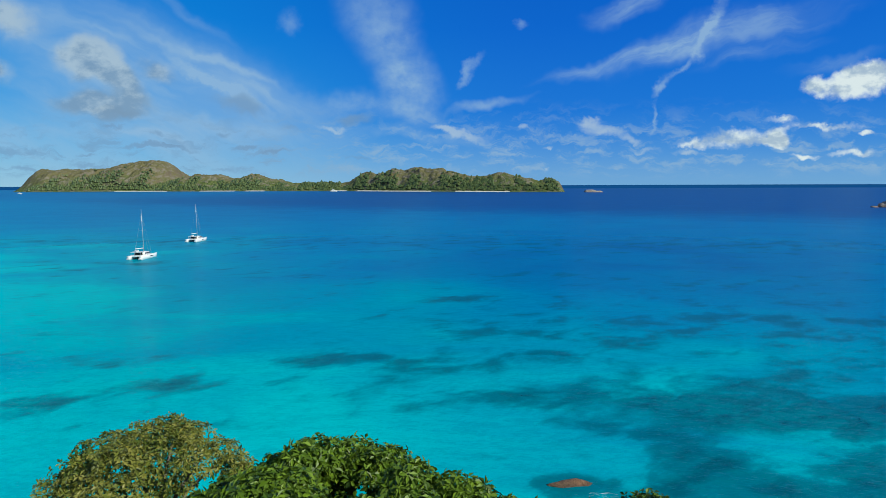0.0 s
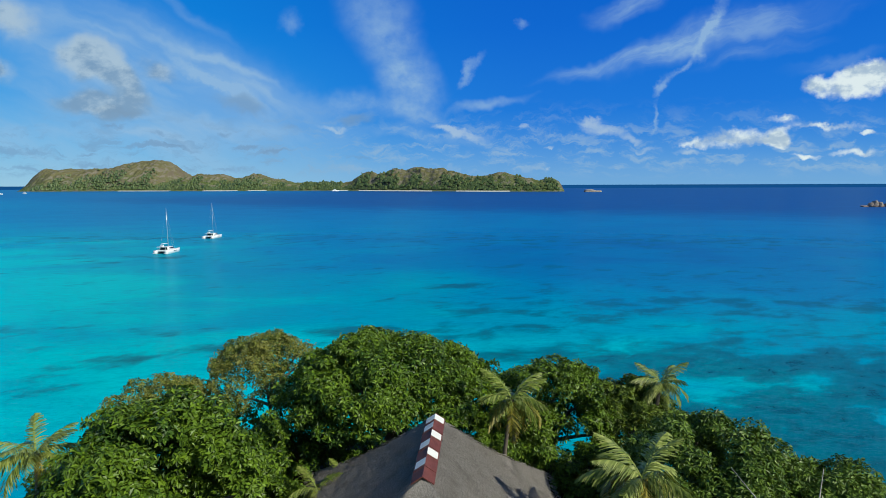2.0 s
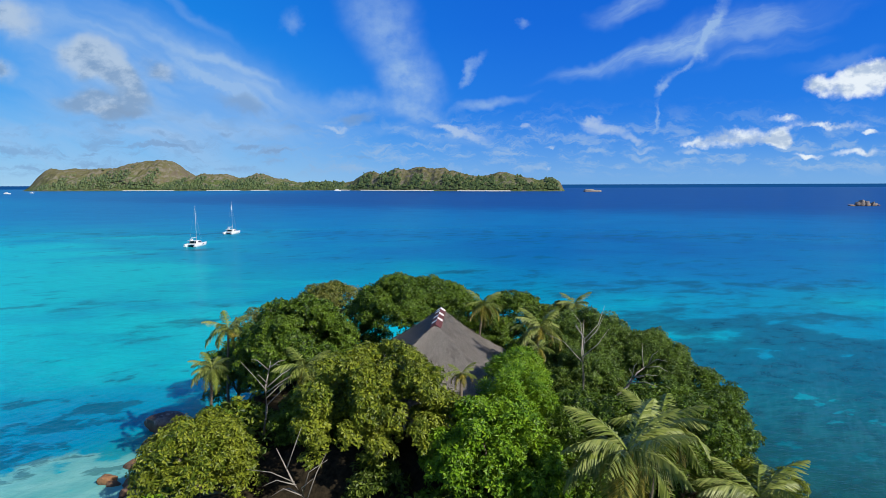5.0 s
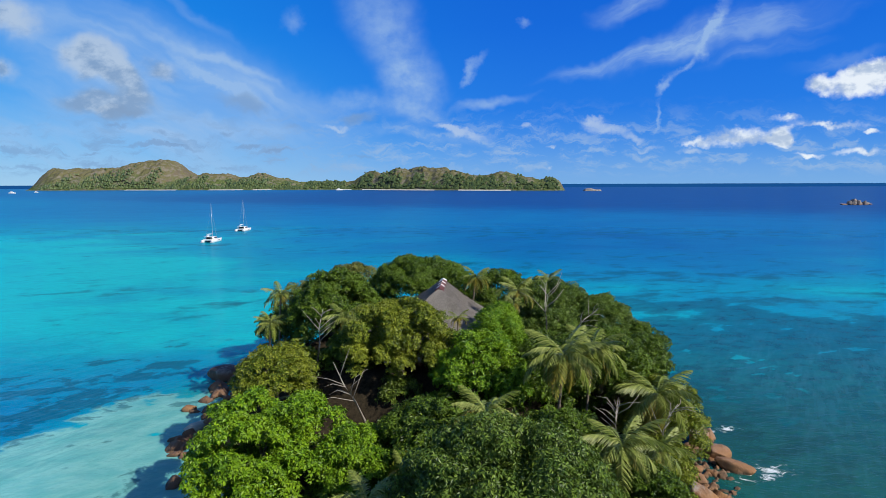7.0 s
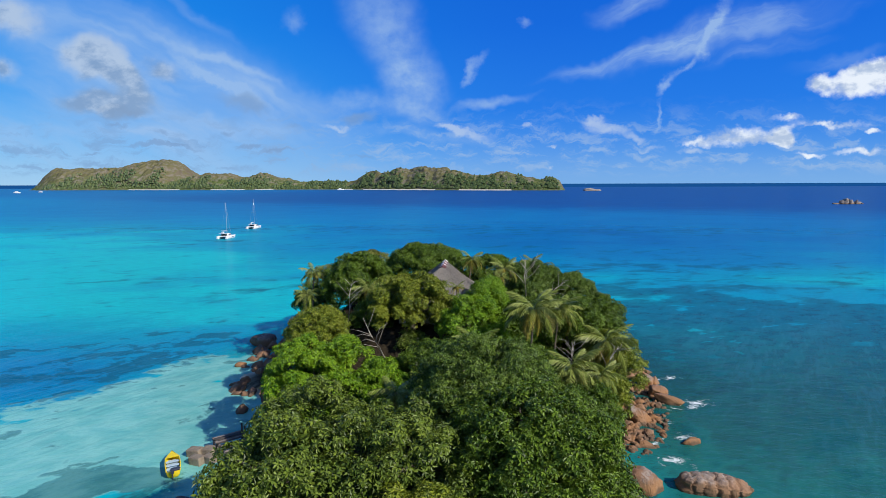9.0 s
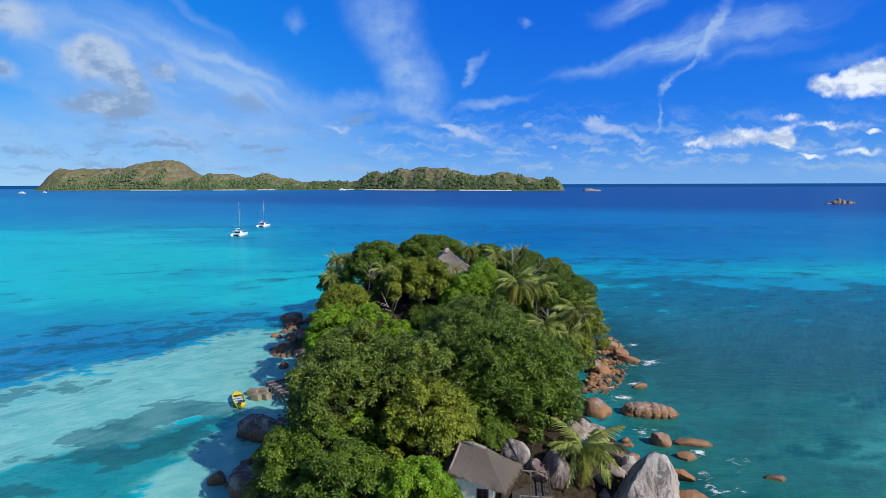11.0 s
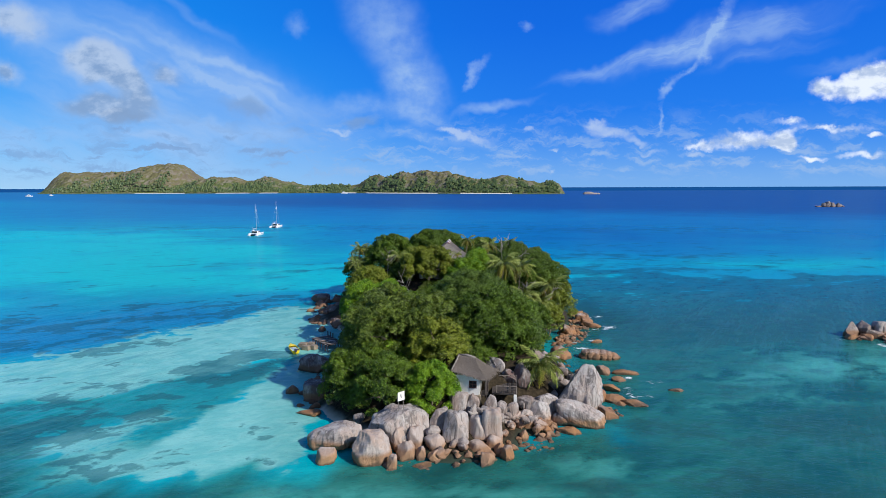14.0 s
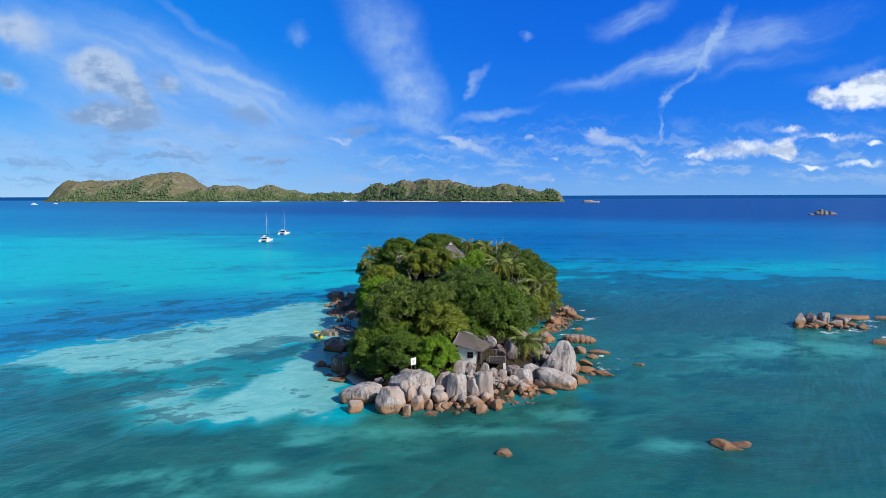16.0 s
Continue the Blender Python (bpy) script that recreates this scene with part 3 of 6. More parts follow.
def tube(points, radii, sides=8, bm=None):
    """A round, tapering limb along a line of points."""
    bm = bm or bmesh.new()
    rings = []
    for i, (p, r) in enumerate(zip(points, radii)):
        p = Vector(p)
        a, b = Vector(points[max(i - 1, 0)]), Vector(points[min(i + 1, len(points) - 1)])
        q = (b - a).normalized().to_track_quat("Z", "Y")
        rings.append([bm.verts.new(p + q @ Vector((r * math.cos(k * math.tau / sides), r * math.sin(k * math.tau / sides), 0))) for k in range(sides)])
    for u, v in zip(rings, rings[1:]):
        for k in range(sides):
            bm.faces.new((u[k], u[(k + 1) % sides], v[(k + 1) % sides], v[k]))
    bm.faces.new(rings[0][::-1])
    bm.faces.new(rings[-1])
    return bm


def smooth_np(a, b, v):
    t = np.clip((v - a) / (b - a), 0, 1)
    return t * t * (3 - 2 * t)


# ---- the ground: seabed and islet in one sheet, and the sea ----
def islet(x, y):
    """How far inside the shoreline: above 0 is land."""
    wob = 0.05 * np.sin(x * 0.33 + 1.0) + 0.05 * np.sin(y * 0.27) + 0.03 * np.sin(x * 0.7 + y * 0.6)
    a = 1 - np.sqrt(((x + 0.5) / 20.5) ** 2 + ((y + 12) / 27.0) ** 2)
    b = 1 - np.sqrt(((x + 1.5) / 31.0) ** 2 + ((y - 36) / 31.0) ** 2)
    return a + wob * 0.6, b + wob * 0.6


def land(x, y):
    a, b = islet(x, y)
    ha = 5.6 * smooth_np(0.0, 0.42, a)
    hb = 9.6 * smooth_np(0.0, 0.55, b)
    ha = ha - 1.6 * np.exp(-(((x - 6.8) / 3.4) ** 2 + ((y + 28.0) / 3.4) ** 2)) * (ha > 0.5)
    ha = ha - 2.2 * np.exp(-(((x - 2.2) / 2.6) ** 2 + ((y + 30.6) / 2.0) ** 2)) * (ha > 0.5)
    out = np.maximum(a, b)
    sea = -0.4 - 3.6 * smooth_np(0.0, 1.6, -out) - 9.0 * smooth_np(2.0, 9.0, -out)
    top = np.maximum(ha, hb) + 0.35 * np.sin(x * 0.9) * np.sin(y * 0.8) * smooth_np(0.02, 0.2, out)
    return np.where(out > 0, top + sea * (1 - smooth_np(0, 0.05, out)), sea)


def ground_z(x, y):
    return float(land(np.array([float(x)]), np.array([float(y)]))[0])


def axis(lo, hi, step, reach, count):
    mid = np.arange(lo, hi + 0.01, step)
    g = np.geomspace(1, reach, count) - 1
    return np.concatenate([(lo - (g[1:] * 8)[::-1]), mid, hi + g[1:] * 8])


def sheet(xs, ys):
    X, Y = np.meshgrid(xs, ys)
    nx, ny = len(xs), len(ys)
    i = (np.arange(ny - 1)[:, None] * nx + np.arange(nx - 1)[None, :]).ravel()
    return X.ravel(), Y.ravel(), np.stack([i, i + 1, i + 1 + nx, i + nx], 1)


def bump2(x, y, x0, y0, rx, ry, turn=0.0):
    c, s = math.cos(radians(turn)), math.sin(radians(turn))
    dx, dy = x - x0, y - y0
    return np.exp(-(((dx * c + dy * s) / rx) ** 2 + ((-dx * s + dy * c) / ry) ** 2))


X, Y, Q = sheet(axis(-130, 130, 1.5, 900, 30), axis(-90, 110, 1.5, 900, 30))
ground = new("ground", quick_mesh("ground", np.stack([X, Y, land(X, Y)], 1), Q, M_GROUND, True))
tagged(ground, "soil islet, toned dark for tree shade, rising from a pale sandy seabed", "ground", kind="structure")

X, Y, Q = sheet(axis(-190, 190, 2.0, 820, 44), axis(-120, 300, 2.0, 820, 44))
sea = new("sea", quick_mesh("sea", np.stack([X, Y, np.zeros_like(X)], 1), Q, M_SEA, True))
tagged(sea, "clear turquoise tropical sea with dark reef patches", "sea", kind="structure")
out = np.maximum(*islet(X, Y))
R = np.hypot(X, (Y - 20))
# depth: shallow turquoise round the islet, bluer to the horizon
deep = 0.07 + 0.05 * smooth_np(20, 50, np.abs(X + 30)) + 0.30 * smooth_np(115, 330, Y) + 0.13 * smooth_np(-10, 40, X) * smooth_np(120, 170, Y) * smooth_np(330, 230, Y) + 0.20 * smooth_np(300, 620, Y + 0.2 * X) + 0.36 * smooth_np(520, 900, Y + 0.50 * X)
deep += 0.07 * smooth_np(30, 90, X) * smooth_np(125, 180, Y) * smooth_np(500, 300, Y)
deep += 0.05 * smooth_np(-70, 0, X) * smooth_np(160, 220, Y) * smooth_np(560, 380, Y)
# lower values to the west put the pale sky's reflection into the water colour
deep -= 0.08 * bump2(X, Y, -170, 150, 110, 60) + 0.28 * bump2(X, Y, -320, 260, 240, 150) + 0.34 * smooth_np(-100, -1100, X) * smooth_np(250, 600, Y)
deep += 0.10 * bump2(X, Y, -40, 225, 130, 36) + 0.07 * smooth_np(30, 90, X) * smooth_np(160, 90, Y) - 0.10 * bump2(X, Y, 75, 115, 90, 22)
# s: distance inside the line along which the blue channel meets the sand
s = (np.interp(X, (-240, -84, -60, -48, -40, -34), (-90, -14, 12, 28, 44, 60)) - Y) * 0.7 + 2.0 * np.sin(X * 0.21 + Y * 0.13)
west = smooth_np(-14, -22, X)
channel = west * smooth_np(5, -10, s) * smooth_np(-62, -16, s) * smooth_np(-190, -70, X) * smooth_np(74, 44, Y)
deep += 0.30 * channel
# the second term again paints reflected sky haze on the western water
deep -= 0.09 * bump2(X, Y, -62, 100, 50, 26) + 0.08 * smooth_np(-60, -120, X) * smooth_np(60, 110, Y) * smooth_np(420, 250, Y)
deep += 0.13 * smooth_np(-110, -50, X) * smooth_np(170, 90, X) * smooth_np(85, 130, Y) * smooth_np(420, 300, Y)
deep = np.clip(deep, 0, 1)
# green water over the flats before and beside the islet
front = np.interp(X, (-120, -75, -58, -45, -33, -29, -16, -8, 0, 12, 30), (-18, -22, -25, -41, -45, -41, -41, -37, -33, -31, -30)) + 1.5 * np.sin(X * 0.5) + 1.0 * np.sin(X * 1.1 + 1)
murk = np.maximum(smooth_np(2, -5, Y - front), smooth_np(12, 26, X) * smooth_np(80, 10, Y - 0.10 * X)) * smooth_np(300, 150, np.abs(X))
# less green far west: reflected sky painted in as a lighter tone
murk *= 1 - 0.45 * smooth_np(-42, -80, X)
# pale sand: a tongue along the channel, a clean beach, and clearings among the weed
tongue = smooth_np(-100, -74, X) * smooth_np(-4, 4, Y - np.interp(X, (-100, -75, -58, -48, -37, -31), (-15, -19, -23, -17, -9, -2)) - 1.5 * np.sin(X * 0.4))
beach = smooth_np(-37, -30, X - 0.25 * (Y + 30)) * smooth_np(-3, 2, Y - front)
clear = 0.75 * bump2(X, Y, -45, -35, 7, 4, 20) + 0.70 * bump2(X, Y, -37, -40, 7, 4, 20) + 0.5 * bump2(X, Y, -40, -28, 6, 3, 20) + 0.4 * bump2(X, Y, -58, -30, 8, 3, 20)
sand = west * smooth_np(-10, 8, s) * smooth_np(52, 30, Y) * np.maximum(np.maximum(tongue, beach), clear)
for sx, sy, ra, rb, k in ((-18.5, -49, 3.2, 3.0, 0.75), (-23, -56, 3.4, 1.6, 0.7), (-33, -57.5, 5, 1.7, 0.6), (-17, -60, 4.5, 1.8, 0.6), (-29, -61, 5, 2, 0.65), (-42, -60, 6, 2, 0.55), (-13, -57, 2.5, 2, 0.5), (-9, -46.5, 5, 2, 0.45),
                          (3, -46, 8, 2, 0.45), (16, -40, 8, 3.2, 0.42), (27, -50, 4.5, 2.5, 0.7), (-4, -52, 6, 2, 0.3), (46, -12, 9, 3, 0.4), (69, -7, 14, 6.5, 0.75), (58, 3, 9, 2.5, 0.4), (38, -24, 8, 3, 0.35), (52, -20, 9, 3, 0.35), (82, 4, 8, 3, 0.45),
                          (104, -20, 12, 4, 0.35)):
    sand += 1.3 * k * bump2(X, Y, sx, sy, ra, rb)
murk = np.maximum(murk, 0.6 * west * smooth_np(-2, 8, s) * smooth_np(0.75, 0.25, sand))
# weed and coral
reef = 0.42 * smooth_np(-42, -54, Y) + 0.12 * smooth_np(-34, -44, Y)
reef += 0.46 * smooth_np(16, 34, X) * smooth_np(30, -6, Y) * smooth_np(-64, -44, Y)
edge_y = 90 + 4 * np.sin(X * 0.11) + 3 * np.sin(X * 0.27 + 1)
reef += 1.18 * smooth_np(16, 46, X + 0.12 * Y) * smooth_np(-6, 34, Y) * smooth_np(edge_y + 5, edge_y - 9, Y) * smooth_np(360, 180, X)
reef += 0.40 * bump2(X, Y, 48, 96, 30, 10) + 0.33 * smooth_np(-40, 10, X) * smooth_np(92, 104, Y) * smooth_np(225, 130, Y) * smooth_np(190, 110, X)
reef -= 0.75 * np.clip(sand, 0, 1) * smooth_np(0.3, 0.8, murk)
for rx0, ry0, ra, rb, k in ((-38, -5, 7, 7, 0.55), (-62, -40, 26, 8, 0.3), (-51, 8, 14, 4, 0.28), (-43, 109, 14, 4, 0.62), (-57, 103, 9, 3, 0.6),
                            (-23, 120, 9, 3, 0.62), (-11, 122, 6, 3, 0.6), (-5, 101, 3, 2, 0.5), (20, 105, 9, 4, 0.32), (30, 97, 10, 4, 0.30), (6, 172, 10, 4, 0.5), (12, 121, 9, 4, 0.25),
                            (45, 150, 24, 6, 0.20), (79, 197, 36, 9, 0.25), (78, 150, 24, 7, 0.22), (-57, 209, 26, 6, 0.35), (-119, 236, 40, 12, 0.4), (29, 214, 18, 6, 0.35),
                            (12, 82, 4, 2, 0.8), (44, 98, 20, 6, 0.42), (75, 100, 25, 6, 0.35), (-90, 120, 30, 6, 0.40), (-70, 90, 14, 5, 0.35), (0, 320, 200, 40, 0.3), (-200, 330, 120, 20, 0.3), (160, 300, 120, 30, 0.3)):
    reef += k * bump2(X, Y, rx0, ry0, ra * 1.1, rb * 1.1)
reef += 0.52 * channel
weeds = 1.15 * bump2(X, Y, -36, -7, 5.5, 8, -25) + 0.75 * bump2(X, Y, -56, -33, 24, 8, 22) + 0.5 * bump2(X, Y, -84, -30, 26, 9, 15) + 0.55 * bump2(X, Y, -32, -42, 7, 2.2, 20) + 0.3 * bump2(X, Y, -48, -17, 10, 5, 22)
weeds += 0.22 * smooth_np(-4, 4, s) * smooth_np(18, 10, s)
reef += west * weeds - 0.3 * west * beach
for sx, sy, ra, rb, k in ((14.5, -44.3, 6, 1.1, 0.75), (12.5, -38.5, 2.5, 1.6, 0.7), (21, -36, 5, 2.0, 0.6), (24, -31, 5, 2.5, 0.5), (30, -45, 7, 2.5, 0.4), (6, -49, 8, 2, 0.4), (33, -51, 7, 5, 0.55), (48, -28, 10, 4, 0.4)):
    reef += k * bump2(X, Y, sx, sy, ra, rb)
foam = np.zeros_like(X)
for fx, fy, fr in ((34.5, 20.5, 3.6), (31, 17.5, 2.4), (28, 10, 2.4), (24.5, 4, 3.0), (27, 1.0, 2.4), (24, -7, 3.2), (28, -12.5, 2.7), (31, -15, 2.2), (33, -13, 2.0), (26, -17, 2.6), (27, -20, 2.4), (34, 30, 3.0), (27, 13.5, 2.0), (23.5, 8, 2.0),
                   (82.8, 6.5, 4.2), (90, 8.5, 4.0), (96, 12, 4.0), (100, 18, 4.0), (77, 11, 2.5), (92, 2, 3.5), (8, 69, 7), (15, 79.6, 2.5), (-4, -41.2, 1.6)):
    foam += 0.85 * bump2(X, Y, fx, fy, fr * 0.9, fr * 0.5)
foam += 0.9 * bump2(X, Y, 590, 735, 26, 8) + 0.9 * bump2(X, Y, 540, 2300, 30, 12)
cover = 0.74 + 0.26 * smooth_np(0.08, 0.50, -out)
cover = np.maximum(cover, 0.88 * (X < -14))
# breeze: how strongly the painted sheen and dark streaks of ruffled water show
breeze = 0.06 + 0.50 * smooth_np(-24, -60, X) * smooth_np(90, 20, Y) + 0.25 * smooth_np(25, 60, X) * smooth_np(110, 40, Y)
for key, val in (("deep", deep), ("sand", sand), ("reef", reef), ("foam", foam), ("cover", cover), ("murk", murk), ("breeze", breeze)):
    at = sea.data.attributes.new(key, "FLOAT", "POINT")
    at.data.foreach_set("value", np.clip(val, 0, 1).astype(np.float32))


# ---- the far shore ----
def far_island():
    """A long hilly island, two kilometres and more away, with beaches and scrub."""
    hills = ((-2010, 112, 75, 260), (-1960, 116, 90, 300), (-1840, 118, 130, 330), (-1700, 122, 130, 360), (-1560, 138, 130, 330), (-1470, 156, 140, 380),
             (-1400, 140, 100, 330), (-1180, 82, 130, 250), (-1090, 80, 120, 300), (-930, 84, 90, 330), (-860, 62, 140, 250),
             (-356, 76, 70, 260), (-300, 62, 100, 180), (-232, 90, 55, 280), (-130, 94, 80, 320), (-30, 84, 90, 280), (80, 58, 90, 230), (190, 60, 60, 230), (235, 58, 50, 210),
             (310, 40, 50, 150), (375, 44, 45, 150), (-600, 42, 260, 180))
    xs, ds = np.linspace(-2480, 520, 680), np.linspace(-30, 800, 80)
    A, D, Qi = sheet(xs, ds)
    shore = 2800 - 640 * smooth_np(-700, 380, A) + 24 * np.sin(A / 150)
    h = np.zeros_like(A)
    for x0, top, w, d0 in hills:
        x0, top, w = x0 * 1.13, top * (0.91 if x0 < -400 else 1.05), w * (0.98 if x0 < -400 else 1.25)
        k = np.hypot((A - x0) / (w * 1.7), (D - d0) / (d0 * 1.0))
        h = h + (top * 1.10 * (1 - smooth_np(0.0, 1.3, k))) ** 4
    h = h ** 0.25
    u = A / (shore + D + 20)
    ends = smooth_np(-0.772, -0.705, u) * (1 - smooth_np(0.198, 0.212, u))
    rough = np.array([noise.fractal(Vector((a / 70, d / 70, 0)), 0.9, 2.1, 5) for a, d in zip(A, D)])
    crag = np.array([noise.fractal(Vector((a / 22, d / 22, 5)), 0.8, 2.1, 3) for a, d in zip(A, D)])
    low = 9 * smooth_np(0, 40, D) * ends
    z = np.maximum(h, low) * smooth_np(-5, 90, D) * ends + (rough * 8 + crag * 7) * smooth_np(15, 80, D) * ends - 2.0 + 3.2 * smooth_np(-20, 10, D) * ends
    z -= 12 * smooth_np(700, 800, D)
    isl = new("far_island", None)
    isl.matrix_world = Matrix.Translation((0, -40, 0)) @ Matrix.Scale(1.15, 4) @ Matrix.Translation((0, 40, 0))
    tagged(isl, "long hilly island with green and brown scrub across the water", "island")
    hill = new("hillside", quick_mesh("hillside", np.stack([A, shore + D, z], 1), Qi, M_HILL, True))
    hill.parent = isl
    rnd = np.random.RandomState(5)
    # wooded fringe along the shore
    n = 5200
    a, d = rnd.uniform(-2100, 440, n), np.abs(rnd.normal(0, 70, n)) + 26
    sh = 2800 - 640 * smooth_np(-700, 380, a) + 24 * np.sin(a / 150)
    ix = np.clip(np.searchsorted(xs, a), 0, len(xs) - 1)
    iy = np.clip(np.searchsorted(ds, d), 0, len(ds) - 1)
    gz = z.reshape(len(ds), len(xs))[iy, ix]
    keep = (noise_1(a) > -0.25) | (d < 60)
    a, d, sh, gz = a[keep], d[keep], sh[keep], gz[keep]
    cap = np.array([(0, 0, 1), (1, 0, 0), (0.3, 0.95, 0), (-0.8, 0.6, 0), (-0.8, -0.6, 0), (0.3, -0.95, 0), (0.5, 0.35, 0.75), (-0.6, 0, 0.7), (0.3, -0.5, 0.75)])
    tri = np.array([(0, 6, 7), (0, 7, 8), (0, 8, 6), (6, 1, 2), (6, 2, 3), (6, 3, 7), (7, 3, 4), (7, 4, 8), (8, 4, 5), (8, 5, 1), (8, 1, 6)])
    r = rnd.uniform(3.5, 8.5, len(a))
    V = np.stack([a, sh + d, gz - 1.0], 1)[:, None, :] + cap[None] * np.stack([r, r, r * rnd.uniform(0.9, 1.5, len(a))], 1)[:, None, :] * rnd.uniform(0.8, 1.2, (len(a), 9, 1))
    T = (np.arange(len(a))[:, None, None] * 9 + tri[None]).reshape(-1, 3)
    fr = new("woodland", quick_mesh("woodland", V.reshape(-1, 3), T, LEAF["far"]))
    fr.parent = isl
    tagged(fr, "dark green trees along the beach", kind="stuff")
    # beaches
    for x0, x1 in ((-1660, -1380), (-1210, -1040), (-560, -480), (-420, -60), (40, 250), (-990, -900)):
        bx = np.linspace(x0, x1, 24)
        s2 = 2800 - 640 * smooth_np(-700, 380, bx) + 24 * np.sin(bx / 150)
        w = np.sin(np.linspace(0.15, math.pi - 0.15, 24))
        rows_v = [np.stack([bx, s2 + dd * w + off, np.full(24, zz)], 1) for dd, off, zz in ((-16, -14, 0.15), (0, -2, 2.6), (16, 6, 3.4))]
        f = [(k * 24 + i, k * 24 + i + 1, (k + 1) * 24 + i + 1, (k + 1) * 24 + i) for k in range(2) for i in range(23)]
        b = new("beach", quick_mesh("beach", np.concatenate(rows_v), f, M_SANDWHITE))
        b.parent = isl
        tagged(b, "strip of white sand")


def noise_1(a):
    return np.sin(a / 61.0) + np.sin(a / 23.0 + 1)


far_island()


# ---- boulders ----
def boulder_mesh(name, rx, ry, rz, seed, mat, cuts=6, flute=0.0, level=4, flat=0.66, block=3.2, taper=0.0, ribs=0.0):
    """A granite block: a rounded cube cut by weathered planes, tapered, fluted and worn."""
    rnd = random.Random(seed)
    bm = bmesh.new()
    bmesh.ops.create_icosphere(bm, subdivisions=level, radius=1.0)
    planes = []
    for _ in range(cuts):
        n = Vector((rnd.uniform(-1, 1), rnd.uniform(-1, 1), rnd.uniform(-0.5, 0.9))).normalized()
        planes.append((n, rnd.uniform(flat, flat + 0.24)))
    off = Vector((rnd.uniform(-50, 50), rnd.uniform(-50, 50), 0))
    for v in bm.verts:
        c = v.co.copy()
        c *= 0.96 / (abs(c.x) ** block + abs(c.y) ** block + abs(c.z) ** block) ** (1 / block)
        c *= 1 + 0.13 * noise.noise(c * 1.3 + off)
        for n, k in planes:
            d = c.dot(n)
            if d > k:
                c -= n * (d - k) * 0.97
        if taper:
            c.xy *= 1 - taper * (c.z * 0.5 + 0.5)
        if ribs:
            g = 1 - 0.30 * max(0, 1 - 2.6 * abs(math.sin(c.x * ribs * 0.9 + 0.9 * noise.noise(c * 2)))) - 0.05 * abs(noise.noise(Vector((c.x * 9, 0, seed))))
            c.y, c.z = c.y * g, c.z * g
        if flute:
            a = math.atan2(c.y * ry, c.x * rx)
            g = noise.noise(Vector((math.cos(a) * 5.5, math.sin(a) * 5.5, c.z * 0.35 + seed)))
            c.xy *= 1 + flute * (abs(g) * 1.6 - 0.5)
            c.z *= 1 + flute * 0.5 * noise.noise(Vector((c.x * 4, c.y * 4, seed)))
        c *= 1 + 0.06 * noise.noise(c * 2.6 + off) - 0.075 * abs(noise.noise(c * 4.5 + off)) + 0.016 * noise.noise(c * 11 + off)
        v.co = Vector((c.x * rx, c.y * ry, c.z * rz))
    return bm_mesh(name, bm, mat, True)


def boulder(x, y, z, rx, ry, rz, turn=0, lean=0, seed=1, mat=M_GRANITE, flute=0.0, label="", cuts=6, name="boulder", flat=0.66, block=3.2, taper=0.0, ribs=0.0):
    ob = new(name, boulder_mesh(name, rx * 1.04, ry * 1.04, rz * 1.04, seed, mat, cuts, flute, 5 if rx > 2.3 and y < 20 and x < 60 else 4, flat, block, taper, ribs))
    ob.matrix_world = pose(x, y, z, 0, lean, turn)
    return tagged(ob, label or "large weathered grey-pink granite boulder at the waterline", "boulder", "shore boulders")


# x, y, z of the middle, half sizes, turn, lean, seed, material, flutes, label
boulder(-13.75, -35.4, 1.15, 3.15, 2.1, 1.45, -8, -13, 11, M_GRANITE, 0.13, "pale grey granite boulder with dark rain streaks", cuts=4, flat=0.76, block=2.4)
boulder(-14.0, -39.3, 0.5, 1.1, 1.1, 1.35, 20, 28, 12, M_PINK, 0.0, "small orange-pink boulder half in the water", block=2.6)
boulder(-11.5, -31.6, 1.7, 0.75, 0.7, 0.65, 0, 0, 74, M_GRANITE, 0.0, "small pale boulder behind the streaked boulder", block=2.4)
boulder(-11.6, -35.6, 0.5, 0.9, 0.8, 1.0, 0, 20, 75, M_GRANITE, 0.0, "small brown boulder wedged between larger ones")
boulder(-6.2, -34.4, 1.75, 3.85, 3.1, 2.5, 5, 3, 13, M_GRANITE, 0.09, "broad flat-topped granite boulder carrying a sign", cuts=5, flat=0.76, block=3.6, taper=0.16)
boulder(-9.0, -38.9, 1.25, 2.35, 2.0, 2.1, 10, -6, 14, M_PINK, 0.03, "pinkish rounded granite boulder", cuts=4, flat=0.74, block=3.0, taper=0.24)
boulder(-6.0, -36.7, 1.25, 0.78, 0.9, 1.6, 0, 0, 15, M_PINK, block=4.0)
boulder(-4.5, -36.4, 1.1, 1.15, 1.0, 1.6, 0, 4, 16, M_PINK, block=4.0)
boulder(-5.1, -38.4, 0.7, 1.1, 1.0, 1.3, 30, 8, 17, M_PINK, block=2.8)
boulder(-6.5, -40.7, 0.45, 0.62, 0.65, 1.25, 0, 6, 18, M_PINK, taper=0.2)
boulder(-7.2, -39.0, 0.8, 0.45, 0.6, 1.1, 0, 0, 76, M_PINK, taper=0.3)
boulder(-2.0, -36.9, 0.85, 1.25, 1.1, 1.2, -20, -14, 19, M_PINK, block=2.6)
boulder(-2.2, -36.0, 2.0, 0.85, 0.7, 0.55, 0, 10, 77, M_PINK)
boulder(-2.0, -39.0, 0.3, 0.7, 0.65, 0.9, 0, 0, 78, M_PINK)
boulder(-3.5, -38.6, 0.45, 0.55, 0.65, 1.1, 0, 0, 20, M_PINK)
boulder(-3.2, -40.4, -0.1, 1.5, 0.7, 0.45, 5, 0, 79, M_RUST, 0.0, "low orange rock awash before the boulders", cuts=8, flat=0.5)
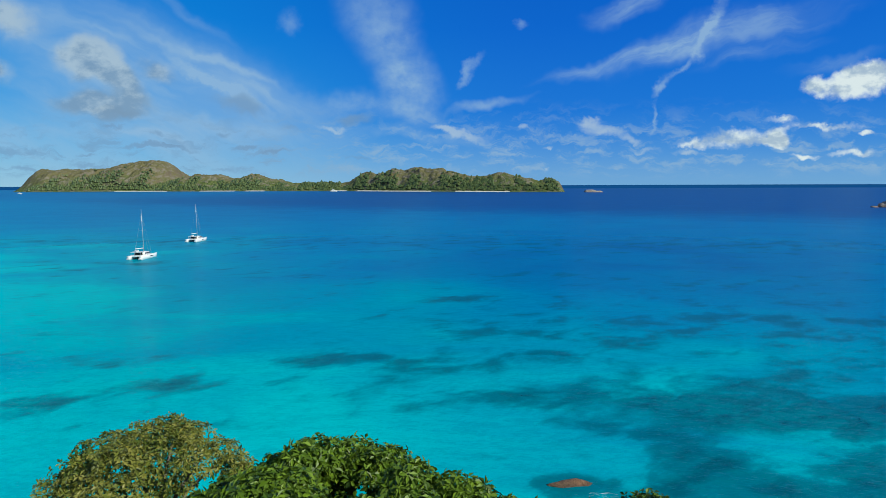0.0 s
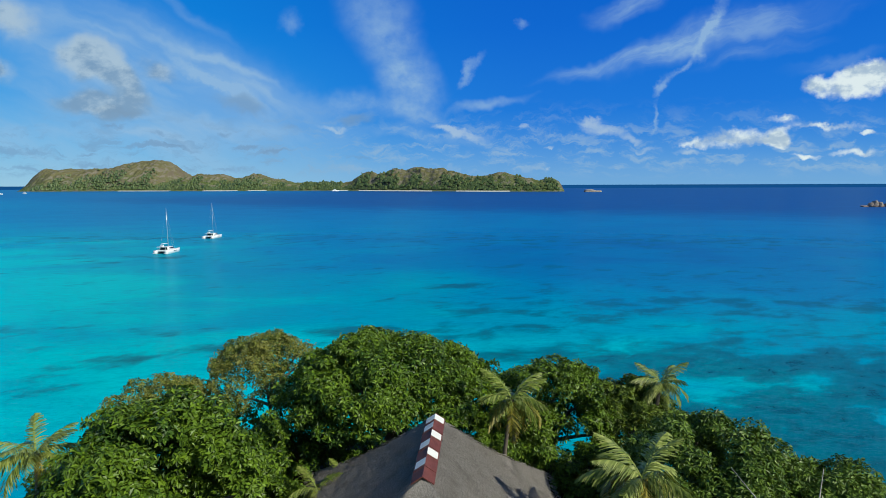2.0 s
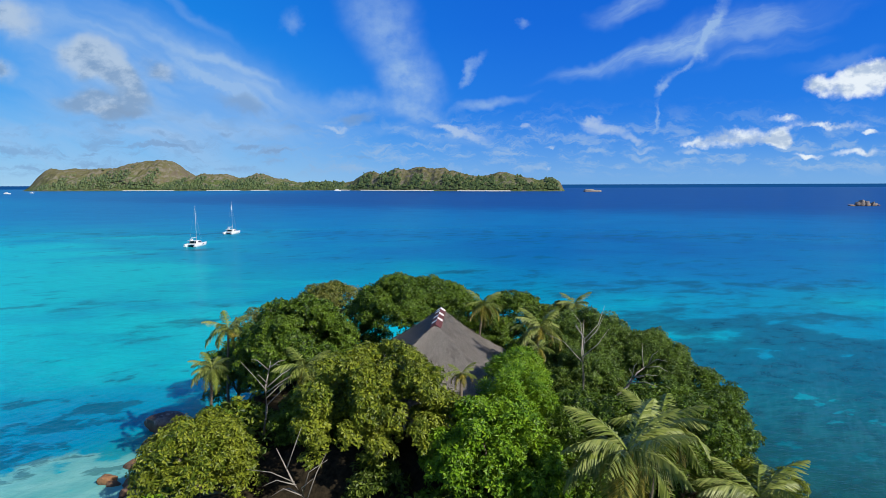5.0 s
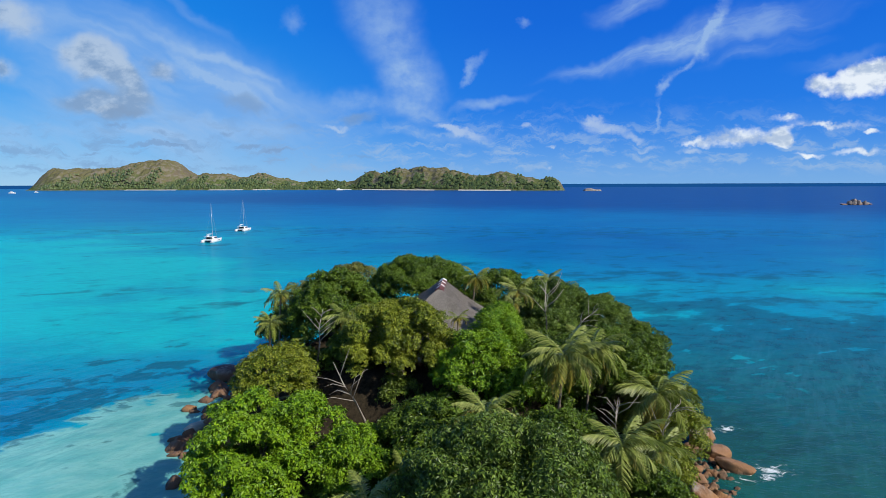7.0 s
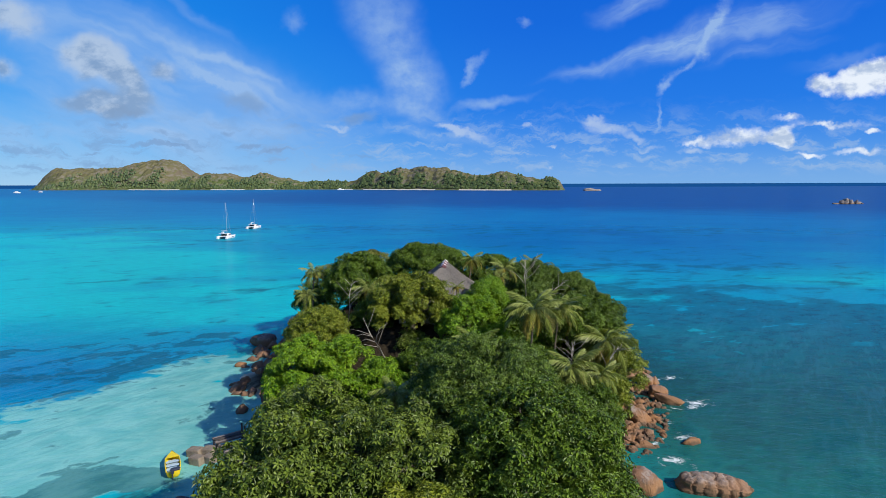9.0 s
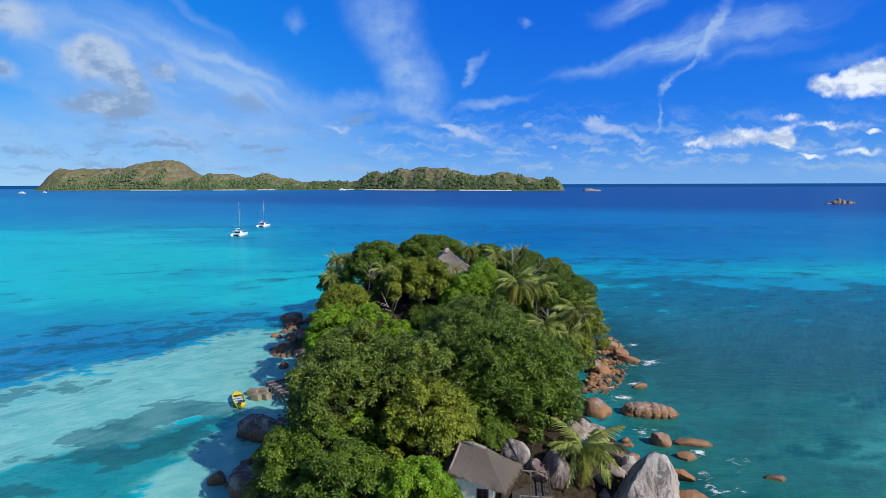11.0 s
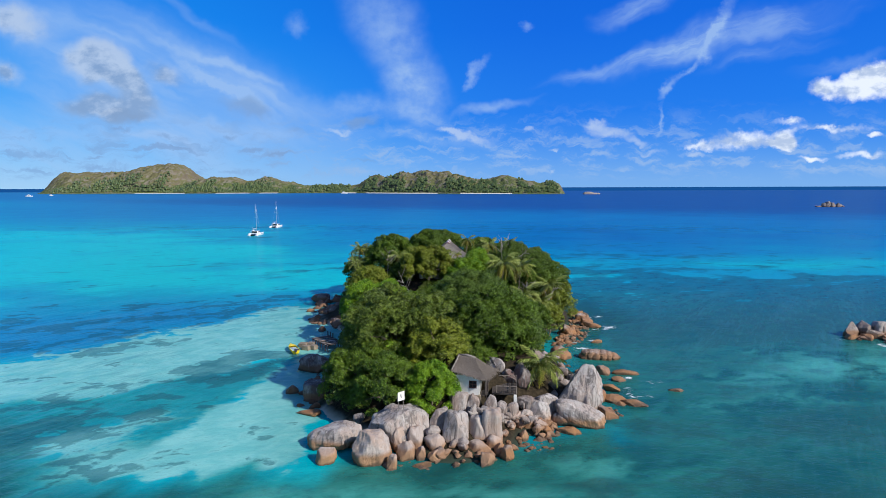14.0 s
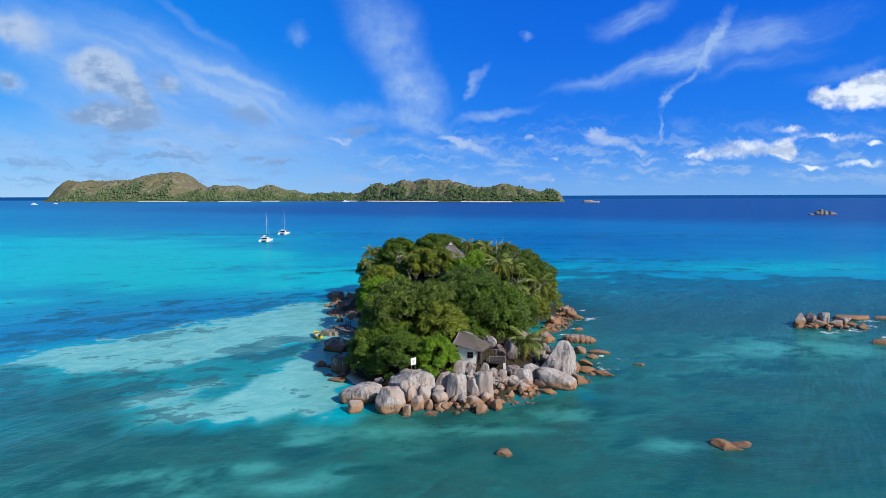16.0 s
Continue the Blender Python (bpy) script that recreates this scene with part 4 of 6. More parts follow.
boulder(-1.6, -34.2, 1.9, 1.25, 1.4, 2.2, 0, 6, 21, M_SHOREROCK, 0.06, "tall dark grey granite slab in shade", block=5, taper=0.2)
boulder(0.45, -35.7, 1.75, 1.6, 1.45, 2.4, 0, 3, 22, M_GRANITE, 0.10, "upright granite block with a bright streaked face", cuts=4, flat=0.78, block=6, taper=0.12)
boulder(0.9, -31.3, 3.5, 1.25, 1.0, 1.45, 12, 0, 84, M_SHOREROCK, 0.05, "grey granite block under the hut wall", block=6)
boulder(2.55, -31.3, 3.2, 0.8, 0.7, 1.5, 0, 6, 85, M_SHOREROCK, 0.05, "grey granite block under the hut wall", block=6)
boulder(2.6, -32.7, 2.5, 0.8, 0.8, 1.5, 0, 5, 26, M_GRANITE, 0.0, "narrow pointed granite slab", block=4, taper=0.35)
boulder(3.2, -35.1, 1.45, 1.3, 1.1, 2.0, 0, 0, 23, M_PINK, 0.02, "upright pink granite block", cuts=4, flat=0.78, block=6, taper=0.1)
boulder(4.65, -34.9, 1.8, 1.3, 1.3, 2.5, 0, 0, 24, M_PINK, 0.03, "tall rounded pink granite block", cuts=3, flat=0.80, block=5, taper=0.08)
boulder(2.95, -37.0, 0.6, 1.5, 1.0, 0.9, -6, 8, 25, M_PINK, 0.0, "oval grey granite boulder at the water", block=2.5)
boulder(4.95, -36.2, 0.55, 0.95, 0.9, 1.2, 0, 0, 27, M_PINK)
boulder(6.15, -38.5, 0.35, 0.85, 0.85, 1.05, 0, 0, 86, M_RUST, 0.0, "orange boulder at the water's edge", taper=0.2)
boulder(3.75, -39.8, 0.25, 0.9, 0.75, 0.95, 25, 12, 87, M_PINK, 0.0, "small brown boulder at the water's edge")
boulder(5.4, -37.4, 0.3, 0.7, 0.8, 1.0, 0, 0, 88, M_RUST, 0.0, "orange boulder at the water's edge")
boulder(17.3, -25.2, 2.2, 3.2, 2.8, 4.0, 20, 14, 31, M_GRANITE, 0.08, "huge pointed grey granite boulder", cuts=7, flat=0.66, block=2.7, taper=0.16)
boulder(16.3, -29.5, 1.25, 3.5, 1.45, 1.5, -10, 17, 29, M_GRANITE, 0.08, "long sloping granite slab with wavy ridges", cuts=4, flat=0.76, block=2.8)
boulder(14.2, -29.6, 0.7, 1.4, 0.85, 0.85, 0, 6, 30, block=2.6)
boulder(14.8, -32.0, 0.05, 1.8, 0.9, 0.75, -14, 14, 89, M_RUST, 0.0, "flat rust-orange slab at the water's edge", cuts=8, flat=0.55)
boulder(11.2, -29.2, 1.7, 1.55, 1.2, 1.25, 0, 6, 91, M_GRANITE, 0.04, "grey granite boulder in the heap below the deck", block=3.4)
boulder(12.2, -27.8, 2.2, 1.55, 1.1, 1.25, 15, 10, 92, M_GRANITE, 0.04, "grey granite boulder in the heap below the deck", block=3.4)
boulder(9.6, -28.4, 2.4, 1.5, 1.0, 0.9, -10, -12, 93, M_SHOREROCK, 0.0, "sloping brown-grey boulder beside the deck")
boulder(9.8, -31.0, 0.9, 0.95, 0.8, 0.8, 0, 0, 94, M_GRANITE, 0.0, "pale squared boulder in the heap", block=4)
boulder(19.8, -21.4, 0.6, 1.9, 1.5, 1.3, 30, 0, 33, M_RUST, 0.0, "rust-orange granite boulder on the shore")
boulder(22.7, -21.6, 0.25, 2.3, 1.1, 0.8, -18, 8, 31, M_RUST, 0.0, "flat rust-orange granite slab in the wash", cuts=8, flat=0.5)
boulder(25.4, -23.2, 0.1, 2.3, 0.9, 0.65, -20, 10, 32, M_RUST, 0.0, "flat rust-orange granite slab in the wash", cuts=8, flat=0.5)
boulder(20.3, -27.3, 0.4, 1.8, 1.1, 1.0, -20, 10, 95, M_RUST, 0.0, "flat rust-orange granite slab in the wash", cuts=8, flat=0.5)
boulder(23.9, -17.6, 0.25, 1.5, 0.9, 0.75, -12, 6, 96, M_RUST, 0.0, "low orange rock awash", cuts=8, flat=0.5)
boulder(28.0, -9.8, 0.1, 2.2, 0.9, 0.7, -8, 8, 36, M_RUST, 0.0, "low orange rock awash", cuts=8, flat=0.5)
boulder(26.1, -13.2, 0.05, 1.1, 0.8, 0.6, 20, 0, 37, M_RUST, 0.0, "low orange rock awash")
boulder(24.5, -9.9, 0.35, 1.2, 1.0, 0.95, 0, 0, 38, M_SHOREROCK, 0.0, "brown-grey rock in the shallows")
boulder(33.5, -17.5, -0.05, 1.3, 0.7, 0.4, 0, 0, 97, M_SHOREROCK, 0.0, "low grey rock awash")
boulder(26.1, -1.7, 0.25, 3.35, 1.4, 1.15, -8, 4, 34, M_RIBBED, 0.0, "long ribbed granite rock standing in the shallows", cuts=2, flat=0.84, block=3.2, ribs=11.0)
boulder(19.4, -1.3, 0.45, 2.0, 1.6, 1.6, 0, 8, 35, M_RUST, 0.0, "golden-orange granite boulder in the shallows", block=2.6)
boulder(28.3, 8.3, 0.0, 1.4, 0.7, 0.55, -8, 0, 40, M_RUST, 0.0, "low orange rock awash", cuts=8, flat=0.5)
boulder(23.8, 14.4, 0.7, 1.8, 1.0, 1.15, -28, 22, 98, M_RUST, 0.0, "sloping brown slab in the shore heap", cuts=7, flat=0.6)
boulder(30.3, 20.3, 0.2, 2.2, 0.9, 0.75, -18, 10, 39, M_RUST, 0.04, "long brown slab with the wash breaking on it", cuts=7, flat=0.6)
boulder(29.8, 22.8, 0.5, 1.35, 0.9, 0.95, 0, 4, 99, M_RUST, 0.0, "squared orange-brown boulder on the shore", block=5)
boulder(29.2, 26.4, 0.7, 1.5, 1.1, 1.15, 25, 12, 81, M_RUST, 0.0, "orange-brown boulder on the shore", cuts=7, flat=0.6)
boulder(-22.6, -8.2, 0.9, 2.8, 1.9, 1.7, -12, -6, 41, M_DARKROCK, 0.04, "dark purple-brown boulder in shade at the beach")
boulder(-23.6, -18.6, 0.3, 1.0, 1.0, 0.9, 0, 0, 42, M_DARKROCK, 0.0, "dark rounded rock in the shallows")
boulder(-19.6, -20.6, 0.9, 1.9, 1.8, 1.8, 0, 0, 43, M_DARKROCK, 0.0, "dark rounded rock at the beach")
boulder(-19.4, -26.4, 0.1, 1.9, 0.9, 0.6, -10, 0, 44, M_RUST, 0.0, "low brown rock on the sand", cuts=8, flat=0.5)
boulder(-35.0, 48.0, 0.5, 2.5, 1.8, 1.5, 0, 0, 45, M_DARKROCK, 0.0, "dark rock standing in the shallows")
boulder(-34.6, 35.5, 0.1, 1.0, 0.7, 0.6, 0, 0, 46, M_RUST, 0.0, "small orange rock in the shallows")
boulder(33.0, -50.3, -0.05, 2.0, 1.3, 0.75, -14, 10, 47, M_RUST, 0.0, "flat orange-brown rock breaking the surface", cuts=8, flat=0.55)
boulder(35.2, -49.8, -0.05, 1.5, 0.9, 0.55, 10, 6, 48, M_RUST, 0.0, "flat orange-brown rock breaking the surface", cuts=8, flat=0.55)
boulder(5.9, -52.3, -0.1, 1.15, 0.9, 0.7, 0, 0, 49, M_SHOREROCK, 0.0, "single rounded rock just breaking the surface", block=2.4)
OFFSHORE = "cracked brown-grey boulder of an offshore rock group"
for k, (x, y, z, a, b, c, lean) in enumerate(((81.0, 13.4, 0.9, 1.7, 1.3, 1.9, -12), (83.4, 13.8, 1.3, 1.9, 1.5, 2.3, 6), (86.4, 13.6, 1.2, 2.6, 1.5, 1.7, 14), (89.8, 13.0, 0.6, 2.2, 1.5, 1.3, 10), (84.0, 11.6, 0.6, 1.6, 1.2, 1.5, -20),
                                               (88.0, 11.4, 0.7, 2.2, 1.3, 1.4, 8), (79.4, 11.4, 0.2, 2.2, 1.2, 0.8, 0), (82.4, 10.8, 0.2, 1.8, 1.0, 0.7, 6), (92.5, 12.6, 0.1, 1.6, 1.0, 0.7, 0), (86.0, 12.6, 1.2, 1.2, 1.0, 1.6, 25))):
    boulder(x, y, z, a, b, c, k * 37, lean, 50 + k, M_RUST if k in (6, 7) else M_SHOREROCK, 0.05, OFFSHORE, cuts=9, flat=0.52, block=4.5)
boulder(98.0, 20.0, 0.2, 5.0, 1.8, 1.1, -5, 0, 54, M_RUST, 0.0, "low orange rock of an offshore group", cuts=8, flat=0.5)
boulder(106.0, 20.5, 0.1, 4.0, 1.6, 0.9, 5, 0, 55, M_SHOREROCK, 0.0, "low brown rock of an offshore group", cuts=8, flat=0.5)
boulder(87.5, -3.2, 0.1, 2.4, 1.2, 0.8, 0, 0, 56, M_RUST, 0.0, "low orange rock awash", cuts=8, flat=0.5)
for k, (x, y, z, a, b, c) in enumerate(((566, 748, 2.0, 7, 5, 6.0), (574, 750, 1.6, 6, 5, 5.4), (558, 746, 1.0, 6, 4, 4.0), (583, 751, 0.6, 7, 5, 3.4), (550, 745, 0.2, 5, 4, 2.0), (570, 744, 3.0, 3.6, 3, 4.8), (592, 752, 0.0, 6, 3, 1.5), (579, 746, 2.0, 3, 3, 4.2), (562, 743, 1.5, 3, 3, 3.6))):
    boulder(x, y, z, a, b, c, k * 35, 8 * (k % 3) - 8, 56 + k, M_SHOREROCK, 0.06, "dark rock of a distant islet with white surf", cuts=9, flat=0.50, block=4)
boulder(600, 2330, 2.0, 30, 16, 9, 0, 0, 59, M_GRANITE, 0.03, "low pinkish rock off the end of the far island")
boulder(625, 2332, 1.0, 20, 12, 6, 0, 0, 60, M_GRANITE, 0.03, "low pinkish rock off the end of the far island")

# loose stones along the shore, on a few shared shapes
STONES = [boulder_mesh("boulder", 1.0, 1.0 - 0.06 * (k % 3), 0.8, 100 + k, mt, 13, 0.0, 3, 0.46, 6.0)
          for k, mt in enumerate((M_SHOREROCK, M_SHOREROCK, M_GRANITE, M_PINK, M_RUST, M_RUST, M_RUST, M_DARKROCK, M_DARKROCK))]


def stones(count, x0, y0, rx, ry, turn, size, pick, seed, lift=0.0, label="rounded granite stone in a heap on the shore", joined=False):
    rnd = random.Random(seed)
    V, F, M, n0 = [], [], None, 0
    for _ in range(count):
        a, k = rnd.uniform(0, math.tau), math.sqrt(rnd.random())
        p = Matrix.Rotation(radians(turn), 2) @ Vector((math.cos(a) * rx * k, math.sin(a) * ry * k))
        x, y = x0 + p.x, y0 + p.y
        s = size * rnd.uniform(0.55, 1.25)
        z = max(ground_z(x, y), -0.22) + s * 0.22 + lift * (1 - k)
        shape = STONES[rnd.choice(pick[:1] if joined else pick)]
        m = pose(x, y, z, rnd.uniform(-25, 25), rnd.uniform(-25, 25), rnd.uniform(0, 360)) @ Matrix.Diagonal(
            (s * rnd.uniform(0.9, 1.5), s, s * rnd.uniform(0.7, 1.1), 1))
        if joined:
            co = np.array([tuple(m @ v.co) for v in shape.vertices])
            V.append(co)
            F.append(np.array([tuple(f.vertices) for f in shape.polygons]) + n0)
            n0 += len(co)
            continue
        ob = new("boulder", shape)
        ob.matrix_world = m
        tagged(ob, label, "boulder", "shore stones")
    if joined:
        tagged(new("stones", quick_mesh("stones", np.concatenate(V), np.concatenate(F), shape.materials[0], True)), label, "stones", kind="stuff")


stones(58, 8.8, -31.8, 4.8, 2.6, 12, 0.72, (0, 1, 4, 2, 3, 6), 1, 1.2)
stones(24, 11.0, -28.6, 3.6, 2.0, 10, 0.95, (0, 1, 2, 3), 2, 0.6)
stones(30, 8.5, -35.4, 4.8, 1.5, 8, 0.50, (4, 5, 1, 4, 6), 3)
stones(34, 6.7, -30.9, 3.0, 0.8, -4, 0.66, (0, 1, 3), 25, 1.5)
stones(22, 4.5, -32.2, 3.4, 1.1, 4, 0.85, (0, 1, 2), 4, 0.5)
stones(10, -3.5, -40.2, 5.0, 1.0, 4, 0.6, (0, 4, 1), 5, 0.0, "brown-grey stones between the front boulders", True)
stones(58, 25.4, 17.0, 2.3, 10.5, -20, 0.78, (4, 5, 6, 0), 6, 0.4, "rust-brown granite stone on the shore")
stones(190, 25.4, 16.0, 2.9, 11.5, -20, 0.50, (5, 6), 24, 0.2, "small rust-brown stones on the shore", True)
stones(60, 21.8, 9.0, 2.0, 4.5, -20, 0.7, (4, 5, 6), 7, 0.3, "rust-brown granite stones on the shore", True)
stones(16, 29.4, 29.0, 2.0, 5.0, -15, 1.1, (4, 5, 0), 8, 0.3, "rust-brown granite stone on the shore")
stones(16, 19.4, -13.0, 2.2, 7.0, 0, 0.8, (4, 5, 0, 6), 9, 0.0, "rust-brown granite stone on the shore")
stones(12, 22.0, -25.0, 3.6, 3.0, 0, 0.85, (4, 5, 6), 10, 0.0, "rust-brown granite stones on the shore", True)
stones(14, -19.5, -20.0, 3.0, 6.5, 10, 0.9, (7, 8, 7, 4), 11, 0.0, "dark stone in the shade of the trees")
stones(16, -21.0, -6.0, 2.0, 6.0, 0, 0.8, (7, 8), 12, 0.0, "dark stones in the shade of the trees", True)
stones(26, -29.5, 30.0, 3.6, 14.0, 14, 1.15, (7, 8, 7, 8, 6), 13, 0.2, "dark stones in the shade of the trees", True)
stones(18, -31.5, 46.0, 3.5, 8.0, -10, 1.3, (7, 8), 14, 0.2, "dark stones in the shade of the trees", True)
stones(26, 0.0, 65.0, 22.0, 3.0, 0, 1.2, (0, 4, 1), 15, joined=True)
stones(16, 15.0, -20.0, 4.0, 5.0, 0, 1.2, (0, 1, 2), 16, 0.3)
stones(6, 9.6, -24.4, 2.2, 1.4, 0, 1.0, (7, 8), 17, 0.0, "grey granite boulder among the trees")
stones(8, 2.0, 2.0, 8.0, 3.0, 0, 1.0, (0, 1), 18, 0.0, "grey granite boulders among the trees", True)
stones(26, 87.0, 11.0, 8.5, 3.2, 6, 0.95, (0, 4, 1), 19, 0.6, "brown-grey stones of an offshore rock group", True)
boulder(5.9, -23.0, 5.5, 1.55, 0.9, 1.35, -32, 24, 71, M_GRANITE, 0.0, "angular granite block with a bright face behind the hut", cuts=7, flat=0.56, block=8)
boulder(4.0, -19.0, 5.6, 2.0, 1.2, 1.5, -10, 10, 72, M_SHOREROCK, 0.05, "dark grey granite boulder behind the hut", cuts=7, flat=0.58, block=4)
boulder(10.6, -17.5, 3.6, 1.2, 1.0, 1.3, 20, 0, 73, M_SHOREROCK, 0.05, "grey granite boulder at the foot of the trees", cuts=7, flat=0.58, block=4)
boulder(9.5, -24.4, 4.6, 1.3, 1.2, 1.9, 0, 0, 73, M_DARKROCK, 0.0, "dark rounded boulder beside the deck", block=2.4)
stones(22, 1.8, -38.2, 4.6, 1.3, 4, 0.75, (0, 4, 5, 1), 26, 0.2, "brown stones between the front boulders", True)
boulder(13.0, 81.5, -0.32, 3.2, 1.3, 0.6, -4, 0, 75, M_DARKROCK, 0.0, "dark flat rock awash behind the islet", cuts=8, flat=0.5)
for k, (x, y, z) in enumerate(((4.7, -31.0, 2.9), (6.2, -30.9, 2.4), (7.6, -30.7, 2.3))):
    boulder(x, y, z, 0.85, 0.7, (1.6, 1.2, 1.0)[k], 40 * k, 0, 80 + k, M_SHOREROCK, 0.0, "brown-grey boulder under the front of the deck", block=3.6)


# ---- trees ----
def leaf_cloud(rnd, centres, radii, count, length, width, droop, inner=0.15):
    """Whorls of leaves spread over the outsides of many clumps; arrays of points and quads."""
    per = 6
    n = count // per
    w = radii ** 2
    pick = rnd.choice(len(centres), n, p=w / w.sum())
    d = rnd.normal(size=(n, 3))
    d /= np.linalg.norm(d, axis=1)[:, None]
    flip = (d[:, 2] < -0.25) & (rnd.rand(n) < 0.8)
    d[flip, 2] *= -1
    k = np.where(rnd.rand(n) < inner, rnd.uniform(0.3, 0.9, n), rnd.uniform(0.84, 1.10, n))
    pos = centres[pick] + d * (radii[pick] * k)[:, None] * np.array([1, 1, 0.85])
    up = np.array([0, 0, 1.0])
    ax = d * 0.85 + up * 0.45 + rnd.normal(size=(n, 3)) * 0.30
    ax /= np.linalg.norm(ax, axis=1)[:, None]
    e1 = np.cross(ax, rnd.normal(size=(n, 3)))
    e1 /= np.linalg.norm(e1, axis=1)[:, None] + 1e-9
    e2 = np.cross(ax, e1)
    ang = np.arange(per)[None, :] * (math.tau / per) + rnd.uniform(-0.35, 0.35, (n, per))
    t = e1[:, None, :] * np.cos(ang)[..., None] + e2[:, None, :] * np.sin(ang)[..., None]
    t = t + ax[:, None, :] * rnd.uniform(-0.15, 0.75, (n, per, 1)) - up * droop * rnd.uniform(0.2, 0.8, (n, per, 1))
    t /= np.linalg.norm(t, axis=2)[..., None]
    nrm = ax[:, None, :] + rnd.normal(size=(n, per, 3)) * 0.28
    nrm = nrm - t * (nrm * t).sum(2)[..., None]
    nrm /= np.linalg.norm(nrm, axis=2)[..., None] + 1e-9
    s = np.cross(nrm, t)
    L = length * rnd.uniform(0.65, 1.3, (n, per, 1))
    W = width * rnd.uniform(0.75, 1.3, (n, per, 1))
    base = pos[:, None, :] + t * 0.04
    V = np.stack([base, base + t * L * 0.5 + s * W * 0.5 + nrm * L * 0.06, base + t * L - nrm * L * 0.16, base + t * L * 0.5 - s * W * 0.5 + nrm * L * 0.06], 2)
    m = n * per
    return V.reshape(-1, 3), np.arange(m * 4).reshape(-1, 4)


def tree(x, y, top, r, leaf, label, seed, depth=None, count=20000, length=0.42, width=0.24, clumps=46, size=0.27, base=None, lean=(0, 0), droop=0.5, low=-0.25, lobes=1):
    """A broad-leaved tree: trunk, limbs and a crown of leaf clumps that reaches up to top."""
    rnd = np.random.RandomState(seed)
    gz = ground_z(x, y) - 0.15
    count, length, width = int(count * 1.3), length * 0.72, width * 0.54
    clumps, size = int(clumps * 2.0), size * 0.66
    depth = depth or r * 0.85
    cz = top - depth
    root = thing("tree", pose(x, y, gz), label, "tree", "islet trees")
    cx, cy, cc = lean[0], lean[1], cz - gz
    cen, rad = [], []
    tops = [(cx, cy, 1.0)] if lobes == 1 else [(cx + 0.42 * r * math.cos(k * math.tau / lobes + seed), cy + 0.42 * r * math.sin(k * math.tau / lobes + seed), rnd.uniform(0.62, 0.78)) for k in range(lobes)]
    for k in range(clumps):
        lx, ly, ls = tops[k % len(tops)]
        d = rnd.normal(size=3)
        d /= np.linalg.norm(d)
        if d[2] < low:
            d[2] = -d[2]
        q = rnd.uniform(0.85, 1.02) if rnd.rand() < 0.85 else rnd.uniform(0.3, 0.7)
        cr = r * size * rnd.uniform(0.7, 1.3) * (ls ** 0.5)
        rr, dd = r * ls - cr * 0.75, depth * (0.75 + 0.25 * ls) - cr * 0.75
        cen.append((lx + d[0] * rr * q, ly + d[1] * rr * q, cc + d[2] * dd * q))
        rad.append(cr)
    cen, rad = np.array(cen), np.array(rad)
    V, F = leaf_cloud(rnd, cen, rad, count, length, width, droop)
    crown = new("crown", quick_mesh("crown", V, F, LEAF[leaf]))
    crown.parent = root
    tr = max(0.14, r * 0.05)
    knee = Vector((cx * 0.4 + rnd.uniform(-0.4, 0.4), cy * 0.4 + rnd.uniform(-0.4, 0.4), cc * 0.45))
    fork = Vector((cx * 0.8, cy * 0.8, max(cc * 0.8, 0.6)))
    part("trunk", tube([(0, 0, -0.3), (0, 0, 0.3), tuple(knee), tuple(fork)], [tr * 1.7, tr * 1.25, tr, tr * 0.75]), M_BARK, root, smooth=True)
    for k in range(7):
        e = Vector(cen[rnd.randint(len(cen))])
        mid = fork.lerp(e, 0.5) + Vector((rnd.uniform(-0.4, 0.4), rnd.uniform(-0.4, 0.4), 0.25))
        part("limb", tube([tuple(fork - Vector((0, 0, 0.15))), tuple(mid), tuple(e)], [tr * 0.6, tr * 0.4, tr * 0.14], 6), M_BARK, root, smooth=True)
    return root


BROAD = "broad round-crowned tree with dense dark green leaves"
tree(-4.2, 48.0, 19.4, 7.6, "deep", BROAD + " behind the thatched house", 1, 4.5, 42000, 0.46, 0.28, 84, 0.19, droop=0.8, low=0.14)
tree(2.6, 50.0, 16.6, 3.8, "deep", "leafy dark tree behind the thatched house", 43, 5.0, 12000, 0.42, 0.25, 40, 0.25)
tree(3.6, 45.5, 13.2, 3.2, "deep", "low leafy tree behind the thatched house", 45, 3.0, 8000, 0.42, 0.25, 30, 0.25)
tree(10.0, 43.0, 13.6, 3.4, "deep", "low leafy tree beside the thatched house", 46, 3.6, 8000, 0.42, 0.25, 30, 0.25)
tree(-10.5, 40.0, 12.8, 3.0, "deep", "low leafy tree beside the thatched house", 47, 3.0, 8000, 0.42, 0.25, 30, 0.25)
tree(-14.8, 36.6, 19.1, 6.1, "deep", BROAD + " beside the thatched house", 2, 6.8, 40000, 0.46, 0.28, 90, 0.21, droop=0.8)
tree(-15.5, 56.5, 17.2, 5.6, "russet", "thin-crowned tree with russet and yellow-green leaves", 3, 4.5, 14000, 0.36, 0.22, 44, 0.25)
tree(-23.0, 52.5, 14.6, 5.2, "russet", "thin-crowned tree with russet and yellow-green leaves", 4, 4.2, 11000, 0.36, 0.22, 40, 0.25)
tree(7.8, 49.0, 17.3, 5.4, "deep", BROAD + " behind the thatched house", 5, 5.8, 22000, 0.42, 0.26, 54, 0.25)
tree(13.6, 48.5, 16.4, 3.4, "olive", "small tree with a loose olive crown", 6, 4.0, 10000, 0.38, 0.24, 30, 0.28)
tree(-9.9, 46.0, 16.0, 3.7, "deep", "loose-crowned tree beside the thatched house", 7, 5.0, 12000, 0.40, 0.24, 40, 0.26)
